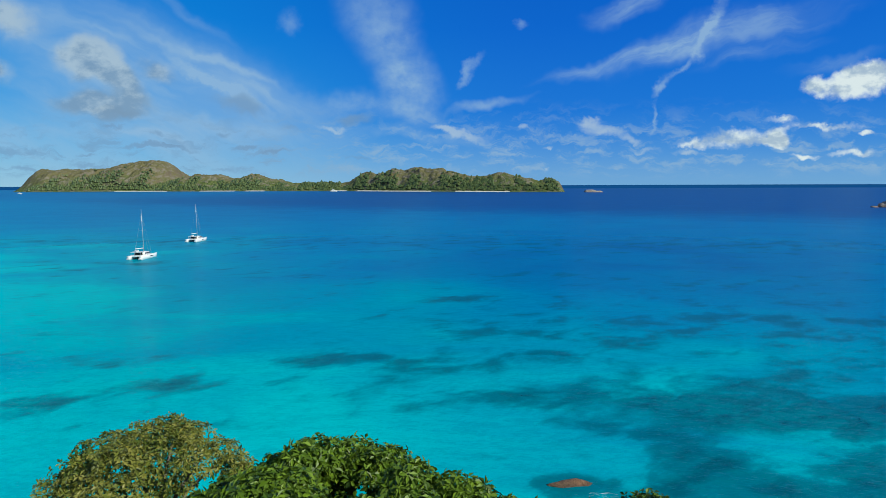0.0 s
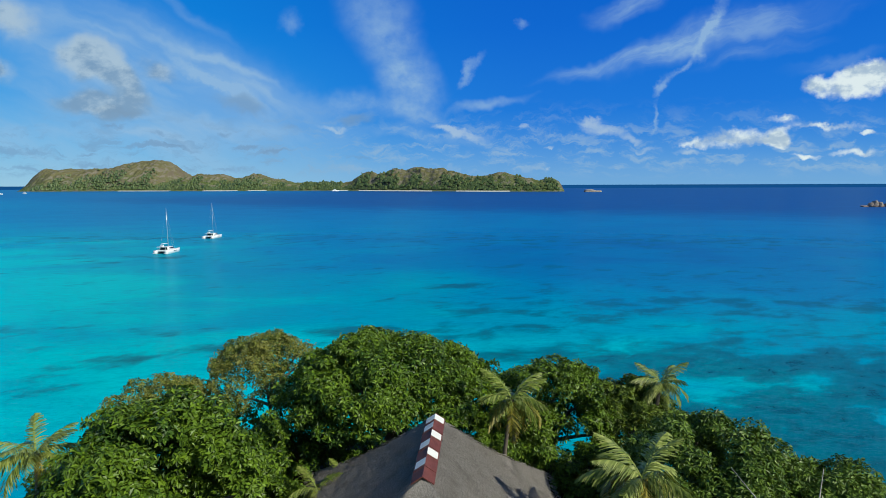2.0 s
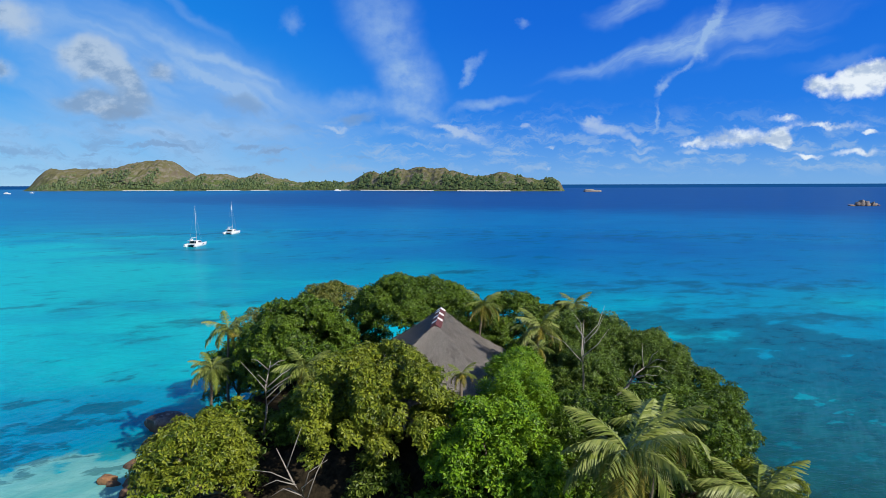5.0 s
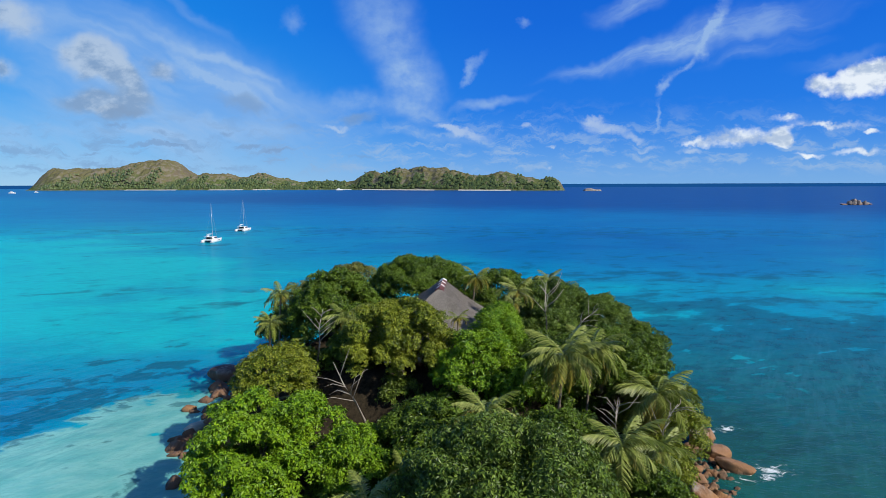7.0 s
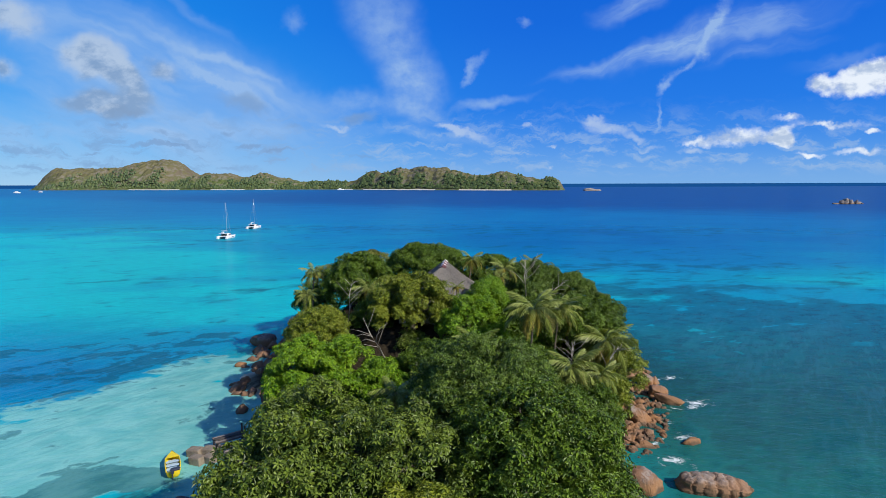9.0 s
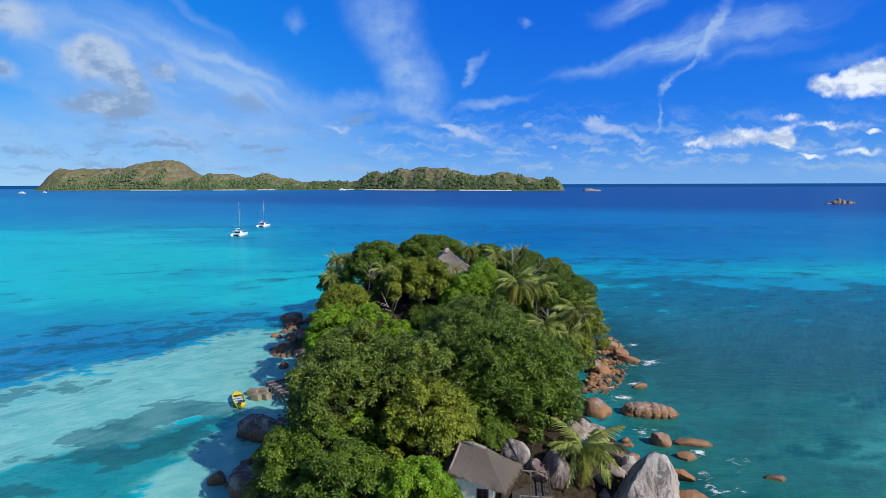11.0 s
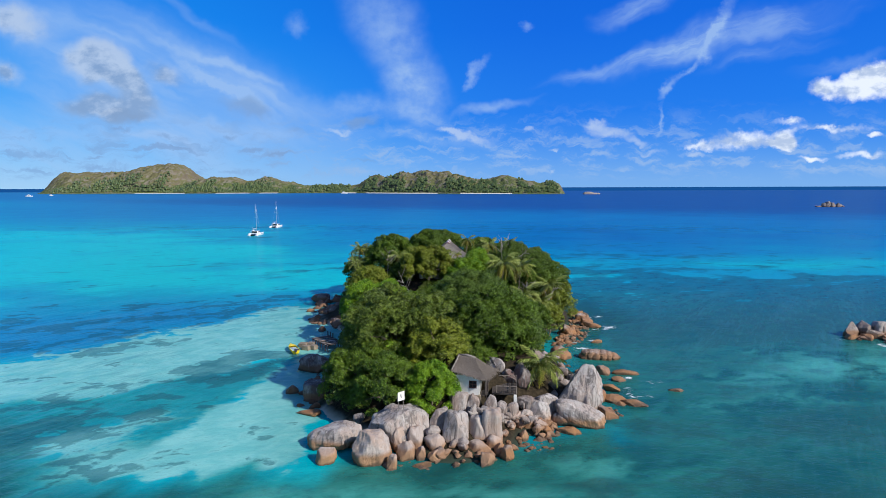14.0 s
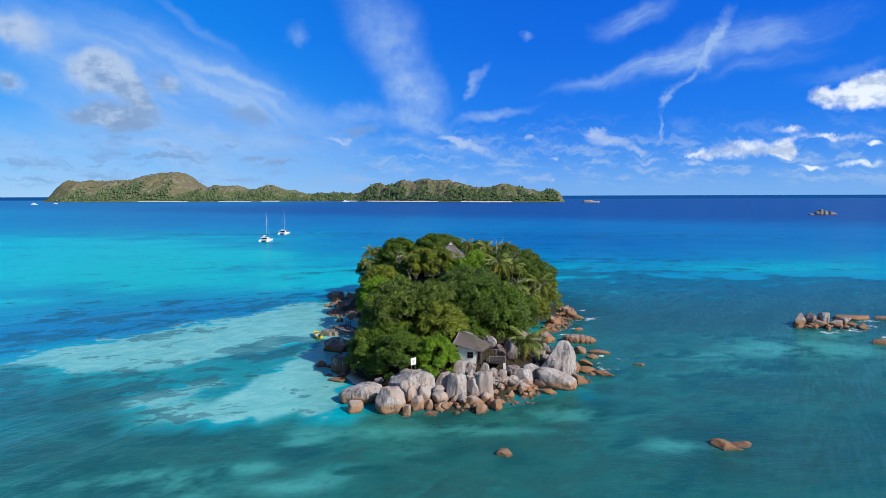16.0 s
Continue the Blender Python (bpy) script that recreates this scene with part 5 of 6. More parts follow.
tree(14.4, 38.0, 17.4, 5.6, "fine", "spreading tree with fine feathery leaves", 8, 5.6, 32000, 0.42, 0.22, 80, 0.21)
tree(19.6, 36.0, 15.8, 5.4, "fine", "spreading tree with fine feathery leaves", 9, 5.6, 30000, 0.42, 0.22, 76, 0.21)
tree(24.0, 33.0, 12.8, 4.4, "deep", "dense bushy tree on the shore slope", 41, 5.4, 18000, 0.38, 0.22, 56, 0.23)
tree(12.6, 30.5, 15.4, 4.2, "fine", "feathery tree beside the thatched house", 42, 4.6, 18000, 0.42, 0.22, 50, 0.24)
tree(21.0, 27.0, 13.4, 5.2, "deep", "dense bushy tree on the shore slope", 10, 6.6, 26000, 0.38, 0.22, 66, 0.23)
tree(22.0, 19.5, 10.4, 5.0, "yellow", "bushy shore tree with light green leaves", 11, 5.8, 20000, 0.36, 0.22, 56, 0.24)
tree(-5.0, 22.8, 18.4, 6.4, "yellow", "leafy yellow-green tree in front of the thatched house", 12, 6.4, 34000, 0.42, 0.28, 84, 0.22, lobes=3)
tree(3.2, 18.6, 15.6, 5.2, "bright", "leafy mid-green tree on the slope", 13, 6.2, 22000, 0.42, 0.27, 56, 0.25)
tree(5.6, 25.0, 16.9, 4.4, "bright", "bushy tree with narrow upright leaves", 14, 5.0, 26000, 0.66, 0.12, 40, 0.30, droop=-0.8, lobes=2)
tree(11.0, 22.5, 14.6, 5.2, "deep", "leafy dark tree on the slope", 15, 5.4, 19000, 0.42, 0.25, 50, 0.25)
tree(17.0, 24.0, 14.6, 5.8, "deep", "leafy dark tree on the slope", 16, 5.6, 20000, 0.42, 0.25, 50, 0.25)
tree(-15.4, 9.0, 13.0, 7.4, "bright", "spreading tree with bright green leaves", 17, 7.4, 36000, 0.48, 0.29, 84, 0.22, lobes=3)
tree(-17.6, 20.0, 13.9, 4.6, "yellow", "thin tree with yellow-green leaves and pale branches", 18, 5.0, 13000, 0.40, 0.25, 40, 0.26)
tree(-7.0, 8.0, 10.4, 4.2, "bright", "low spreading tree with bright green leaves", 19, 4.2, 13000, 0.45, 0.28, 38, 0.27)
tree(-15.8, 2.5, 8.5, 3.6, "bright", "low leafy tree over the beach", 20, 4.4, 12000, 0.45, 0.27, 36, 0.27)
tree(3.4, -5.4, 16.6, 7.4, "fine", "dome-shaped tree with fine hanging leaves", 21, 6.8, 44000, 0.42, 0.22, 96, 0.21, droop=1.2)
tree(6.4, -14.5, 15.6, 7.7, "deep", "dense dark green round-crowned tree", 22, 7.8, 40000, 0.46, 0.27, 90, 0.22, droop=0.8)
tree(-8.2, -17.5, 16.1, 8.8, "olive", "wide dome-shaped tree with olive leaves", 23, 8.6, 46000, 0.46, 0.27, 110, 0.20, droop=0.6, lobes=3)
tree(-12.6, -12.5, 11.6, 5.4, "olive", "olive-green tree leaning over the beach", 24, 7.0, 22000, 0.44, 0.26, 60, 0.24)
tree(-2.0, -23.5, 12.5, 4.8, "yellow", "leafy tree with yellow-green tips", 25, 5.4, 18000, 0.44, 0.27, 48, 0.26)
tree(-12.6, -24.0, 9.4, 5.4, "deep", "low leafy tree at the beach edge", 26, 6.0, 22000, 0.42, 0.25, 54, 0.25)
tree(-8.4, -29.0, 9.2, 4.6, "deep", "low leafy tree behind the front boulders", 27, 5.4, 18000, 0.42, 0.25, 48, 0.25)
tree(-2.5, -30.4, 8.7, 3.7, "bright", "bushy mid-green tree beside the white hut", 28, 5.0, 20000, 0.38, 0.22, 54, 0.25)
tree(10.2, -7.0, 12.4, 5.2, "fine", "feathery tree on the shore slope", 29, 7.0, 32000, 0.42, 0.22, 70, 0.23, droop=1.0)
tree(9.8, -13.5, 10.6, 4.4, "deep", "dark leafy tree above the rocks", 30, 5.8, 19000, 0.42, 0.25, 50, 0.25)
tree(15.2, 3.8, 9.0, 4.0, "deep", "low leafy tree on the shore slope", 31, 5.2, 17000, 0.42, 0.25, 50, 0.25)
tree(-1.5, 9.0, 12.4, 5.2, "deep", "leafy dark tree on the slope", 32, 5.6, 18000, 0.42, 0.25, 48, 0.25)
tree(9.5, 8.0, 12.0, 5.0, "deep", "leafy dark tree on the slope", 33, 5.6, 17000, 0.42, 0.25, 48, 0.25)
tree(17.5, 56.0, 12.0, 5.0, "deep", "leafy dark tree on the far slope", 34, 5.4, 12000, 0.42, 0.25, 44, 0.25)
tree(-24.0, 44.0, 12.6, 4.6, "deep", "leafy dark tree on the slope", 35, 5.4, 13000, 0.42, 0.25, 44, 0.25)
tree(3.6, -21.6, 8.2, 2.4, "deep", "small bush beside the hut roof", 36, 2.6, 6000, 0.34, 0.2, 24, 0.3)


tree(19.6, 12.6, 7.2, 3.3, "yellow", "low bushy tree above the rust-brown rocks", 39, 4.0, 11000, 0.42, 0.25, 36, 0.26)
tree(-11.5, 27.0, 13.4, 3.8, "deep", "leafy dark tree on the slope", 37, 5.0, 12000, 0.42, 0.25, 40, 0.25)
tree(-21.0, 28.0, 10.5, 4.4, "deep", "leafy dark tree on the slope", 38, 5.0, 13000, 0.42, 0.25, 44, 0.25)


def shrub_mesh(seed, leaf):
    rnd = np.random.RandomState(seed)
    cen = rnd.normal(size=(9, 3)) * np.array([0.55, 0.55, 0.3]) + np.array([0, 0, 0.45])
    V, F = leaf_cloud(rnd, cen, rnd.uniform(0.35, 0.6, 9), 900, 0.26, 0.11, 0.3)
    return quick_mesh("shrub", V, F, LEAF[leaf])


SHRUBS = [shrub_mesh(k, l) for k, l in enumerate(("deep", "olive", "bright", "deep", "yellow"))]
rnd = random.Random(77)
planted = 0
while planted < 80:
    x, y = rnd.uniform(-30, 30), rnd.uniform(-32, 64)
    a, b = islet(np.array([x]), np.array([y]))
    if max(a[0], b[0]) < 0.16 or (-10.5 < x < 9.5 and 23 < y < 45) or (-1 < x < 10 and -33 < y < -20) or x > 20 or (x > 13 and y < 12) or (x > 9 and y < -15):
        continue
    s = rnd.uniform(1.3, 2.6)
    ob = new("shrub", SHRUBS[rnd.randrange(5)])
    ob.matrix_world = pose(x, y, ground_z(x, y) - 0.1, 0, 0, rnd.uniform(0, 360)) @ Matrix.Scale(s, 4)
    tagged(ob, "low leafy shrub under the trees", "shrub", "undergrowth")
    planted += 1


# ---- palms ----
def frond_mesh(seed, leaf, length=4.2, sag=0.9):
    """An arching palm leaf along +x: a stalk with hanging leaflets on both sides."""
    rnd = random.Random(seed)
    V, F = [], []
    n = 34
    pts = []
    for i in range(n + 1):
        t = i / n
        pts.append(Vector((length * (t - 0.16 * sag * t ** 3), 0, length * (0.42 * t - 0.62 * sag * t * t))))
    for i in range(n):
        a, b = pts[i], pts[i + 1]
        w = 0.05 * (1 - i / n) + 0.012
        k = len(V)
        V += [a + Vector((0, w, 0)), a - Vector((0, w, 0)), b - Vector((0, w * 0.95, 0)), b + Vector((0, w * 0.95, 0))]
        F.append((k, k + 1, k + 2, k + 3))
        if i < 3:
            continue
        t = i / n
        ll = 1.15 * math.sin(math.pi * min(1, 0.18 + 0.80 * t)) * rnd.uniform(0.85, 1.1)
        for s in (1, -1):
            tip = a + Vector((ll * 0.55, s * ll * 0.62, -ll * rnd.uniform(0.25, 0.75)))
            mid = a.lerp(tip, 0.5) + Vector((0, 0, 0.10 * ll))
            lw = 0.05
            k = len(V)
            V += [a + Vector((-lw, 0, 0)), mid + Vector((-lw, 0, 0)), mid + Vector((lw, 0, 0)), a + Vector((lw, 0, 0)), tip + Vector((0.012, 0, 0)), tip - Vector((0.012, 0, 0))]
            F += [(k, k + 1, k + 2, k + 3), (k + 1, k + 5, k + 4, k + 2)]
    return quick_mesh("frond", [tuple(v) for v in V], F, LEAF[leaf])


FRONDS = [frond_mesh(1, "frond", 4.2, 0.75), frond_mesh(2, "frond", 4.0, 1.0), frond_mesh(3, "frond", 4.3, 1.25), frond_mesh(4, "gold", 3.8, 1.5), frond_mesh(5, "bright", 4.0, 0.8)]


def palm(x, y, z, scale, seed, gold=2, count=20, label="coconut palm with arching green fronds", lean=(0.6, -0.4), young=False):
    """A palm whose crown stands at height z."""
    rnd = random.Random(seed)
    gz = ground_z(x, y) - 0.1
    h = z - gz
    root = thing("palm_tree", pose(x - lean[0], y - lean[1], gz), label, "palm", "islet palms")
    line = [(lean[0] * t ** 1.6, lean[1] * t ** 1.6, h * t) for t in (0, 0.06, 0.3, 0.6, 1.0)]
    part("trunk", tube(line, [0.26, 0.19, 0.15, 0.13, 0.12]), M_BARK, root, smooth=True)
    for k in range(count):
        t = k / count
        up = 58 - 128 * t + rnd.uniform(-12, 12)
        which = 3 if k >= count - gold else 4 if young else (0 if up > 35 else 1 if up > 0 else 2)
        f = new("frond", FRONDS[which])
        f.parent = root
        f.matrix_basis = Matrix.Translation((lean[0], lean[1], h)) @ pose(0, 0, 0, 0, 0, k * 137.5 + rnd.uniform(-15, 15)) @ pose(0, 0, 0, rnd.uniform(-12, 12), -up * 0.62, 0) @ Matrix.Scale(
            scale * rnd.uniform(0.85, 1.1), 4)
    nuts = bmesh.new()
    for k in range(6):
        bmesh.ops.create_icosphere(nuts, subdivisions=2, radius=0.14, matrix=Matrix.Translation((lean[0] + 0.25 * math.cos(k), lean[1] + 0.25 * math.sin(k), h - 0.22)) @ Matrix.Diagonal((1, 1, 1.25, 1)))
    part("coconuts", nuts, LEAF["gold"], root, "bunch of green-gold coconuts", True)
    return root


palm(4.0, 41.7, 17.0, 0.72, 1, 6, 18, "coconut palm with yellowed lower fronds")
palm(8.8, 33.0, 16.8, 0.80, 2, 5, 18, "coconut palm with yellowed lower fronds")
palm(-22.6, 38.5, 15.2, 0.72, 3, 2)
palm(-23.0, 35.0, 12.2, 0.70, 4, 1)
palm(15.4, 48.0, 15.7, 0.62, 5, 1)
palm(10.4, 12.5, 14.9, 1.12, 6, 6, 26)
palm(14.6, 18.5, 13.6, 1.05, 7, 3, 22)
palm(20.4, 16.6, 9.7, 1.12, 8, 4, 24)
palm(13.4, 5.0, 10.2, 1.0, 9, 3, 20)
palm(17.6, 8.5, 8.0, 0.8, 10, 2, 16)
palm(3.0, 5.0, 12.8, 0.85, 11, 7, 16, "coconut palm with yellowed lower fronds")
palm(-12.0, 28.0, 14.6, 0.8, 12, 2, 16)
palm(-5.0, -2.5, 10.2, 0.75, 13, 1, 16)
palm(12.1, -23.4, 6.0, 1.10, 14, 4, 26, "young yellow-green palm among the boulders", (0.3, -0.2))
palm(-3.2, 4.0, 8.6, 0.5, 15, 8, 12, "small golden palm under the trees", (0.1, 0))
palm(-7.4, 39.5, 12.6, 0.5, 16, 4, 10, "slender palm with a thin stem", (0.1, 0))
palm(-6.0, 41.0, 12.4, 0.5, 17, 3, 10, "slender palm with a thin stem", (0.1, 0))
palm(7.8, 28.2, 16.2, 0.42, 18, 5, 14, "small golden palm under the trees", (0.1, 0))
palm(1.2, 23.6, 15.6, 0.40, 19, 6, 12, "small golden palm before the thatched roof", (0.1, 0))


def dead_tree(x, y, z, height, seed, lean=0, turn=0):
    """A bleached bare tree with forking branches."""
    rnd = random.Random(seed)
    root = thing("dead_tree", pose(x, y, z, 0, lean, turn), "bare bleached dead tree with forked branches", "tree")
    line = [(0, 0, -0.5), (0.1, 0, height * 0.3), (-0.1, 0.1, height * 0.6), (0.15, 0, height)]
    part("trunk", tube(line, [0.12, 0.09, 0.06, 0.02], 7), M_DEADWOOD, root, smooth=True)
    for k in range(9):
        t = rnd.uniform(0.3, 0.9)
        a, l = rnd.uniform(0, math.tau), height * rnd.uniform(0.25, 0.5)
        p = Vector((0, 0.05, height * t))
        q = p + Vector((math.cos(a) * l * 0.5, math.sin(a) * l * 0.5, l * 0.45))
        e = q + Vector((math.cos(a + 0.6) * l * 0.45, math.sin(a + 0.6) * l * 0.45, l * rnd.uniform(0.0, 0.5)))
        part("branch", tube([tuple(p), tuple(q), tuple(e)], [0.045, 0.03, 0.01], 6), M_DEADWOOD, root, smooth=True)


dead_tree(-8.2, 17.0, 7.0, 6.5, 1, -28, 0)
dead_tree(-14.3, 24.0, 11.0, 5.4, 2, 6, 30)
dead_tree(11.4, 27.0, 12.4, 6.6, 3, -4, 60)
dead_tree(13.6, 25.5, 13.0, 4.4, 6, 48, 10)
dead_tree(19.0, 13.0, 6.0, 4.5, 4, 25, 10)
dead_tree(15.0, 12.0, 7.0, 4.5, 5, -15, 80)


# ---- the thatched house ----
def thatch_face(bm, a, b, c, d, nu, nv, seed, sag=0.25, thick=0.22):
    """A sagging, shaggy thatched slope from eave a-b up to ridge c-d (c over b)."""
    a, b, c, d = map(Vector, (a, b, c, d))
    n = (b - a).cross(d - a).normalized()
    top, low = [], []
    for j in range(nv + 1):
        for i in range(nu + 1):
            u, v = i / nu, j / nv
            p = a.lerp(b, u).lerp(d.lerp(c, u), v)
            p = p - n * (sag * math.sin(math.pi * v)) + n * 0.08 * noise.noise(Vector((p.x * 1.7, p.y * 1.7, p.z * 1.7 + seed))) + n * 0.07 * abs(math.sin(v * nv * 0.9 + 0.8 * noise.noise(Vector((p.x * 0.7, p.y * 0.7, seed)))))
            if j == 0:
                p = p + Vector((0, 0, 0.16 * noise.noise(Vector((p.x * 4, p.y * 4, seed)))))
            top.append(bm.verts.new(p))
            low.append(bm.verts.new(p - n * thick))
    w = nu + 1
    for j in range(nv):
        for i in range(nu):
            k = j * w + i
            bm.faces.new((top[k], top[k + 1], top[k + w + 1], top[k + w]))
            bm.faces.new((low[k + w], low[k + w + 1], low[k + 1], low[k]))
    for i in range(nu):
        bm.faces.new((low[i], low[i + 1], top[i + 1], top[i]))


def thatch_strands(a, b, c, d, count, seed, length=0.9, mat=M_THATCH, sag=0.25):
    """Loose leaf strips lying on a slope."""
    rnd = np.random.RandomState(seed)
    a, b, c, d = [np.array(q, float) for q in (a, b, c, d)]
    n = np.cross(b - a, d - a)
    n /= np.linalg.norm(n)
    u, v = rnd.rand(count)[:, None], rnd.uniform(-0.02, 0.97, count)[:, None]
    p = (a * (1 - u) + b * u) * (1 - v) + (d * (1 - u) + c * u) * v - n * sag * np.sin(np.pi * np.clip(v, 0, 1)) + n * (0.075 + 0.05 * rnd.rand(count)[:, None])
    down = (a * (1 - u) + b * u) - (d * (1 - u) + c * u)
    down /= np.linalg.norm(down, axis=1)[:, None]
    side = np.cross(down, n)
    down = down + side * rnd.normal(0, 0.18, (count, 1))
    L, W = length * rnd.uniform(0.3, 0.8, (count, 1)), rnd.uniform(0.012, 0.035, (count, 1))
    V = np.stack([p - side * W, p + side * W, p + side * W * 0.5 + down * L + n * 0.02, p - side * W * 0.5 + down * L + n * 0.02], 1)
    return quick_mesh("thatch", V.reshape(-1, 3), np.arange(count * 4).reshape(-1, 4), mat)


def thatched_house():
    h = thing("thatched_house", pose(0, 0, 0), "house with a steep grey thatched roof and red-white ridge cap", "house")
    r0, r1 = (-0.55, 38.3, 17.30), (-1.0, 32.6, 17.05)
    ez = 11.9
    bl, br, fr, fl = (-8.2, 42.5, ez), (6.2, 42.5, ez), (6.4, 25.0, ez), (-8.6, 25.0, ez)
    faces = (("roof", fr, br, r0, r1), ("roof", bl, fl, r1, r0), ("roof", fl, fr, r1, r1), ("roof", br, bl, r0, r0))
    for k, (nm, a, b, c, d) in enumerate(faces):
        bm = bmesh.new()
        thatch_face(bm, a, b, c, d, 30, 24, k * 7.0)
        rf = part(nm, bm, M_THATCH, h, "weathered grey palm thatch", True)
        st = new("thatch", thatch_strands(a, b, c, d, (5200, 4200, 6500, 1500)[k], 20 + k))
        st.parent = rf
        tagged(st, "loose grey palm strips", kind="stuff")
    # ridge cap: folded plates, red with worn white squares
    a, b = Vector(r0) + Vector((0.02, 0.35, 0.10)), Vector(r1) + Vector((0, -0.25, 0.12))
    steps = 7
    for k in range(steps):
        p, q = a.lerp(b, k / steps), a.lerp(b, (k + 0.97) / steps)
        for s in (-1, 1):
            bm = bmesh.new()
            w, dz = 0.52 * s, -0.36
            c = [p, q, q + Vector((w, 0, dz)), p + Vector((w, 0, dz))]
            t = [bm.verts.new(v + Vector((0, 0, 0.05 + 0.012 * (k % 2)))) for v in c]
            u = [bm.verts.new(v) for v in c]
            bm.faces.new(t)
            bm.faces.new(u[::-1])
            for i in range(4):
                bm.faces.new((t[i], u[i], u[(i + 1) % 4], t[(i + 1) % 4]))
            white = k == 0 or (k % 2 == 0 if s > 0 else k % 2 == 1)
            cap = part("ridge_plate", bm, M_RED, h, "brick-red ridge plate")
            if white and k < 6:
                bm = bmesh.new()
                pts = [p.lerp(q, 0.18), p.lerp(q, 0.86), p.lerp(q, 0.82) + Vector((w * 0.92, 0, dz * 0.92)), p.lerp(q, 0.14) + Vector((w * 0.92, 0, dz * 0.92))]
                lift = Vector((0, 0, 0.072))
                bm.faces.new([bm.verts.new(v + lift) for v in pts])
                r = bmesh.ops.extrude_face_region(bm, geom=bm.faces[:])
                bmesh.ops.translate(bm, verts=[v for v in r["geom"] if isinstance(v, bmesh.types.BMVert)], vec=(0, 0, 0.012))
                part("white_square", bm, M_WHITE, cap, "worn white painted square")
    # low side roof
    for (a, b, c, d), k in ((((7.6, 30.5, 12.0), (7.9, 36.5, 12.2), (4.8, 37.0, 13.4), (4.6, 30.5, 13.4)), 61), (((-11.4, 38.5, 11.2), (-11.4, 32.0, 11.2), (-7.2, 32.0, 12.7), (-7.2, 38.5, 12.7)), 62)):
        bm = bmesh.new()
        thatch_face(bm, a, b, c, d, 14, 8, k, 0.08)
        rf = part("lean_to_roof", bm, M_THATCH_BROWN, h, "low brown thatched side roof", True)
        st = new("thatch", thatch_strands(a, b, c, d, 900, k, 0.7, M_THATCH_BROWN, 0.08))
        st.parent = rf
        tagged(st, "loose brown palm strips", kind="stuff")
    for x0, y0, x1, y1 in ((-7.2, 26.6, 5.0, 26.6), (-7.2, 41.2, 5.0, 41.2), (-7.2, 26.6, -7.2, 41.2), (5.0, 26.6, 5.0, 41.2)):
        l = math.hypot(x1 - x0, y1 - y0)
        m = pose((x0 + x1) / 2, (y0 + y1) / 2, 10.0, 0, 0, math.degrees(math.atan2(y1 - y0, x1 - x0)))
        part("wall", box(l, 0.25, 4.4, m), M_WHITE, h, "white plastered wall")


thatched_house()


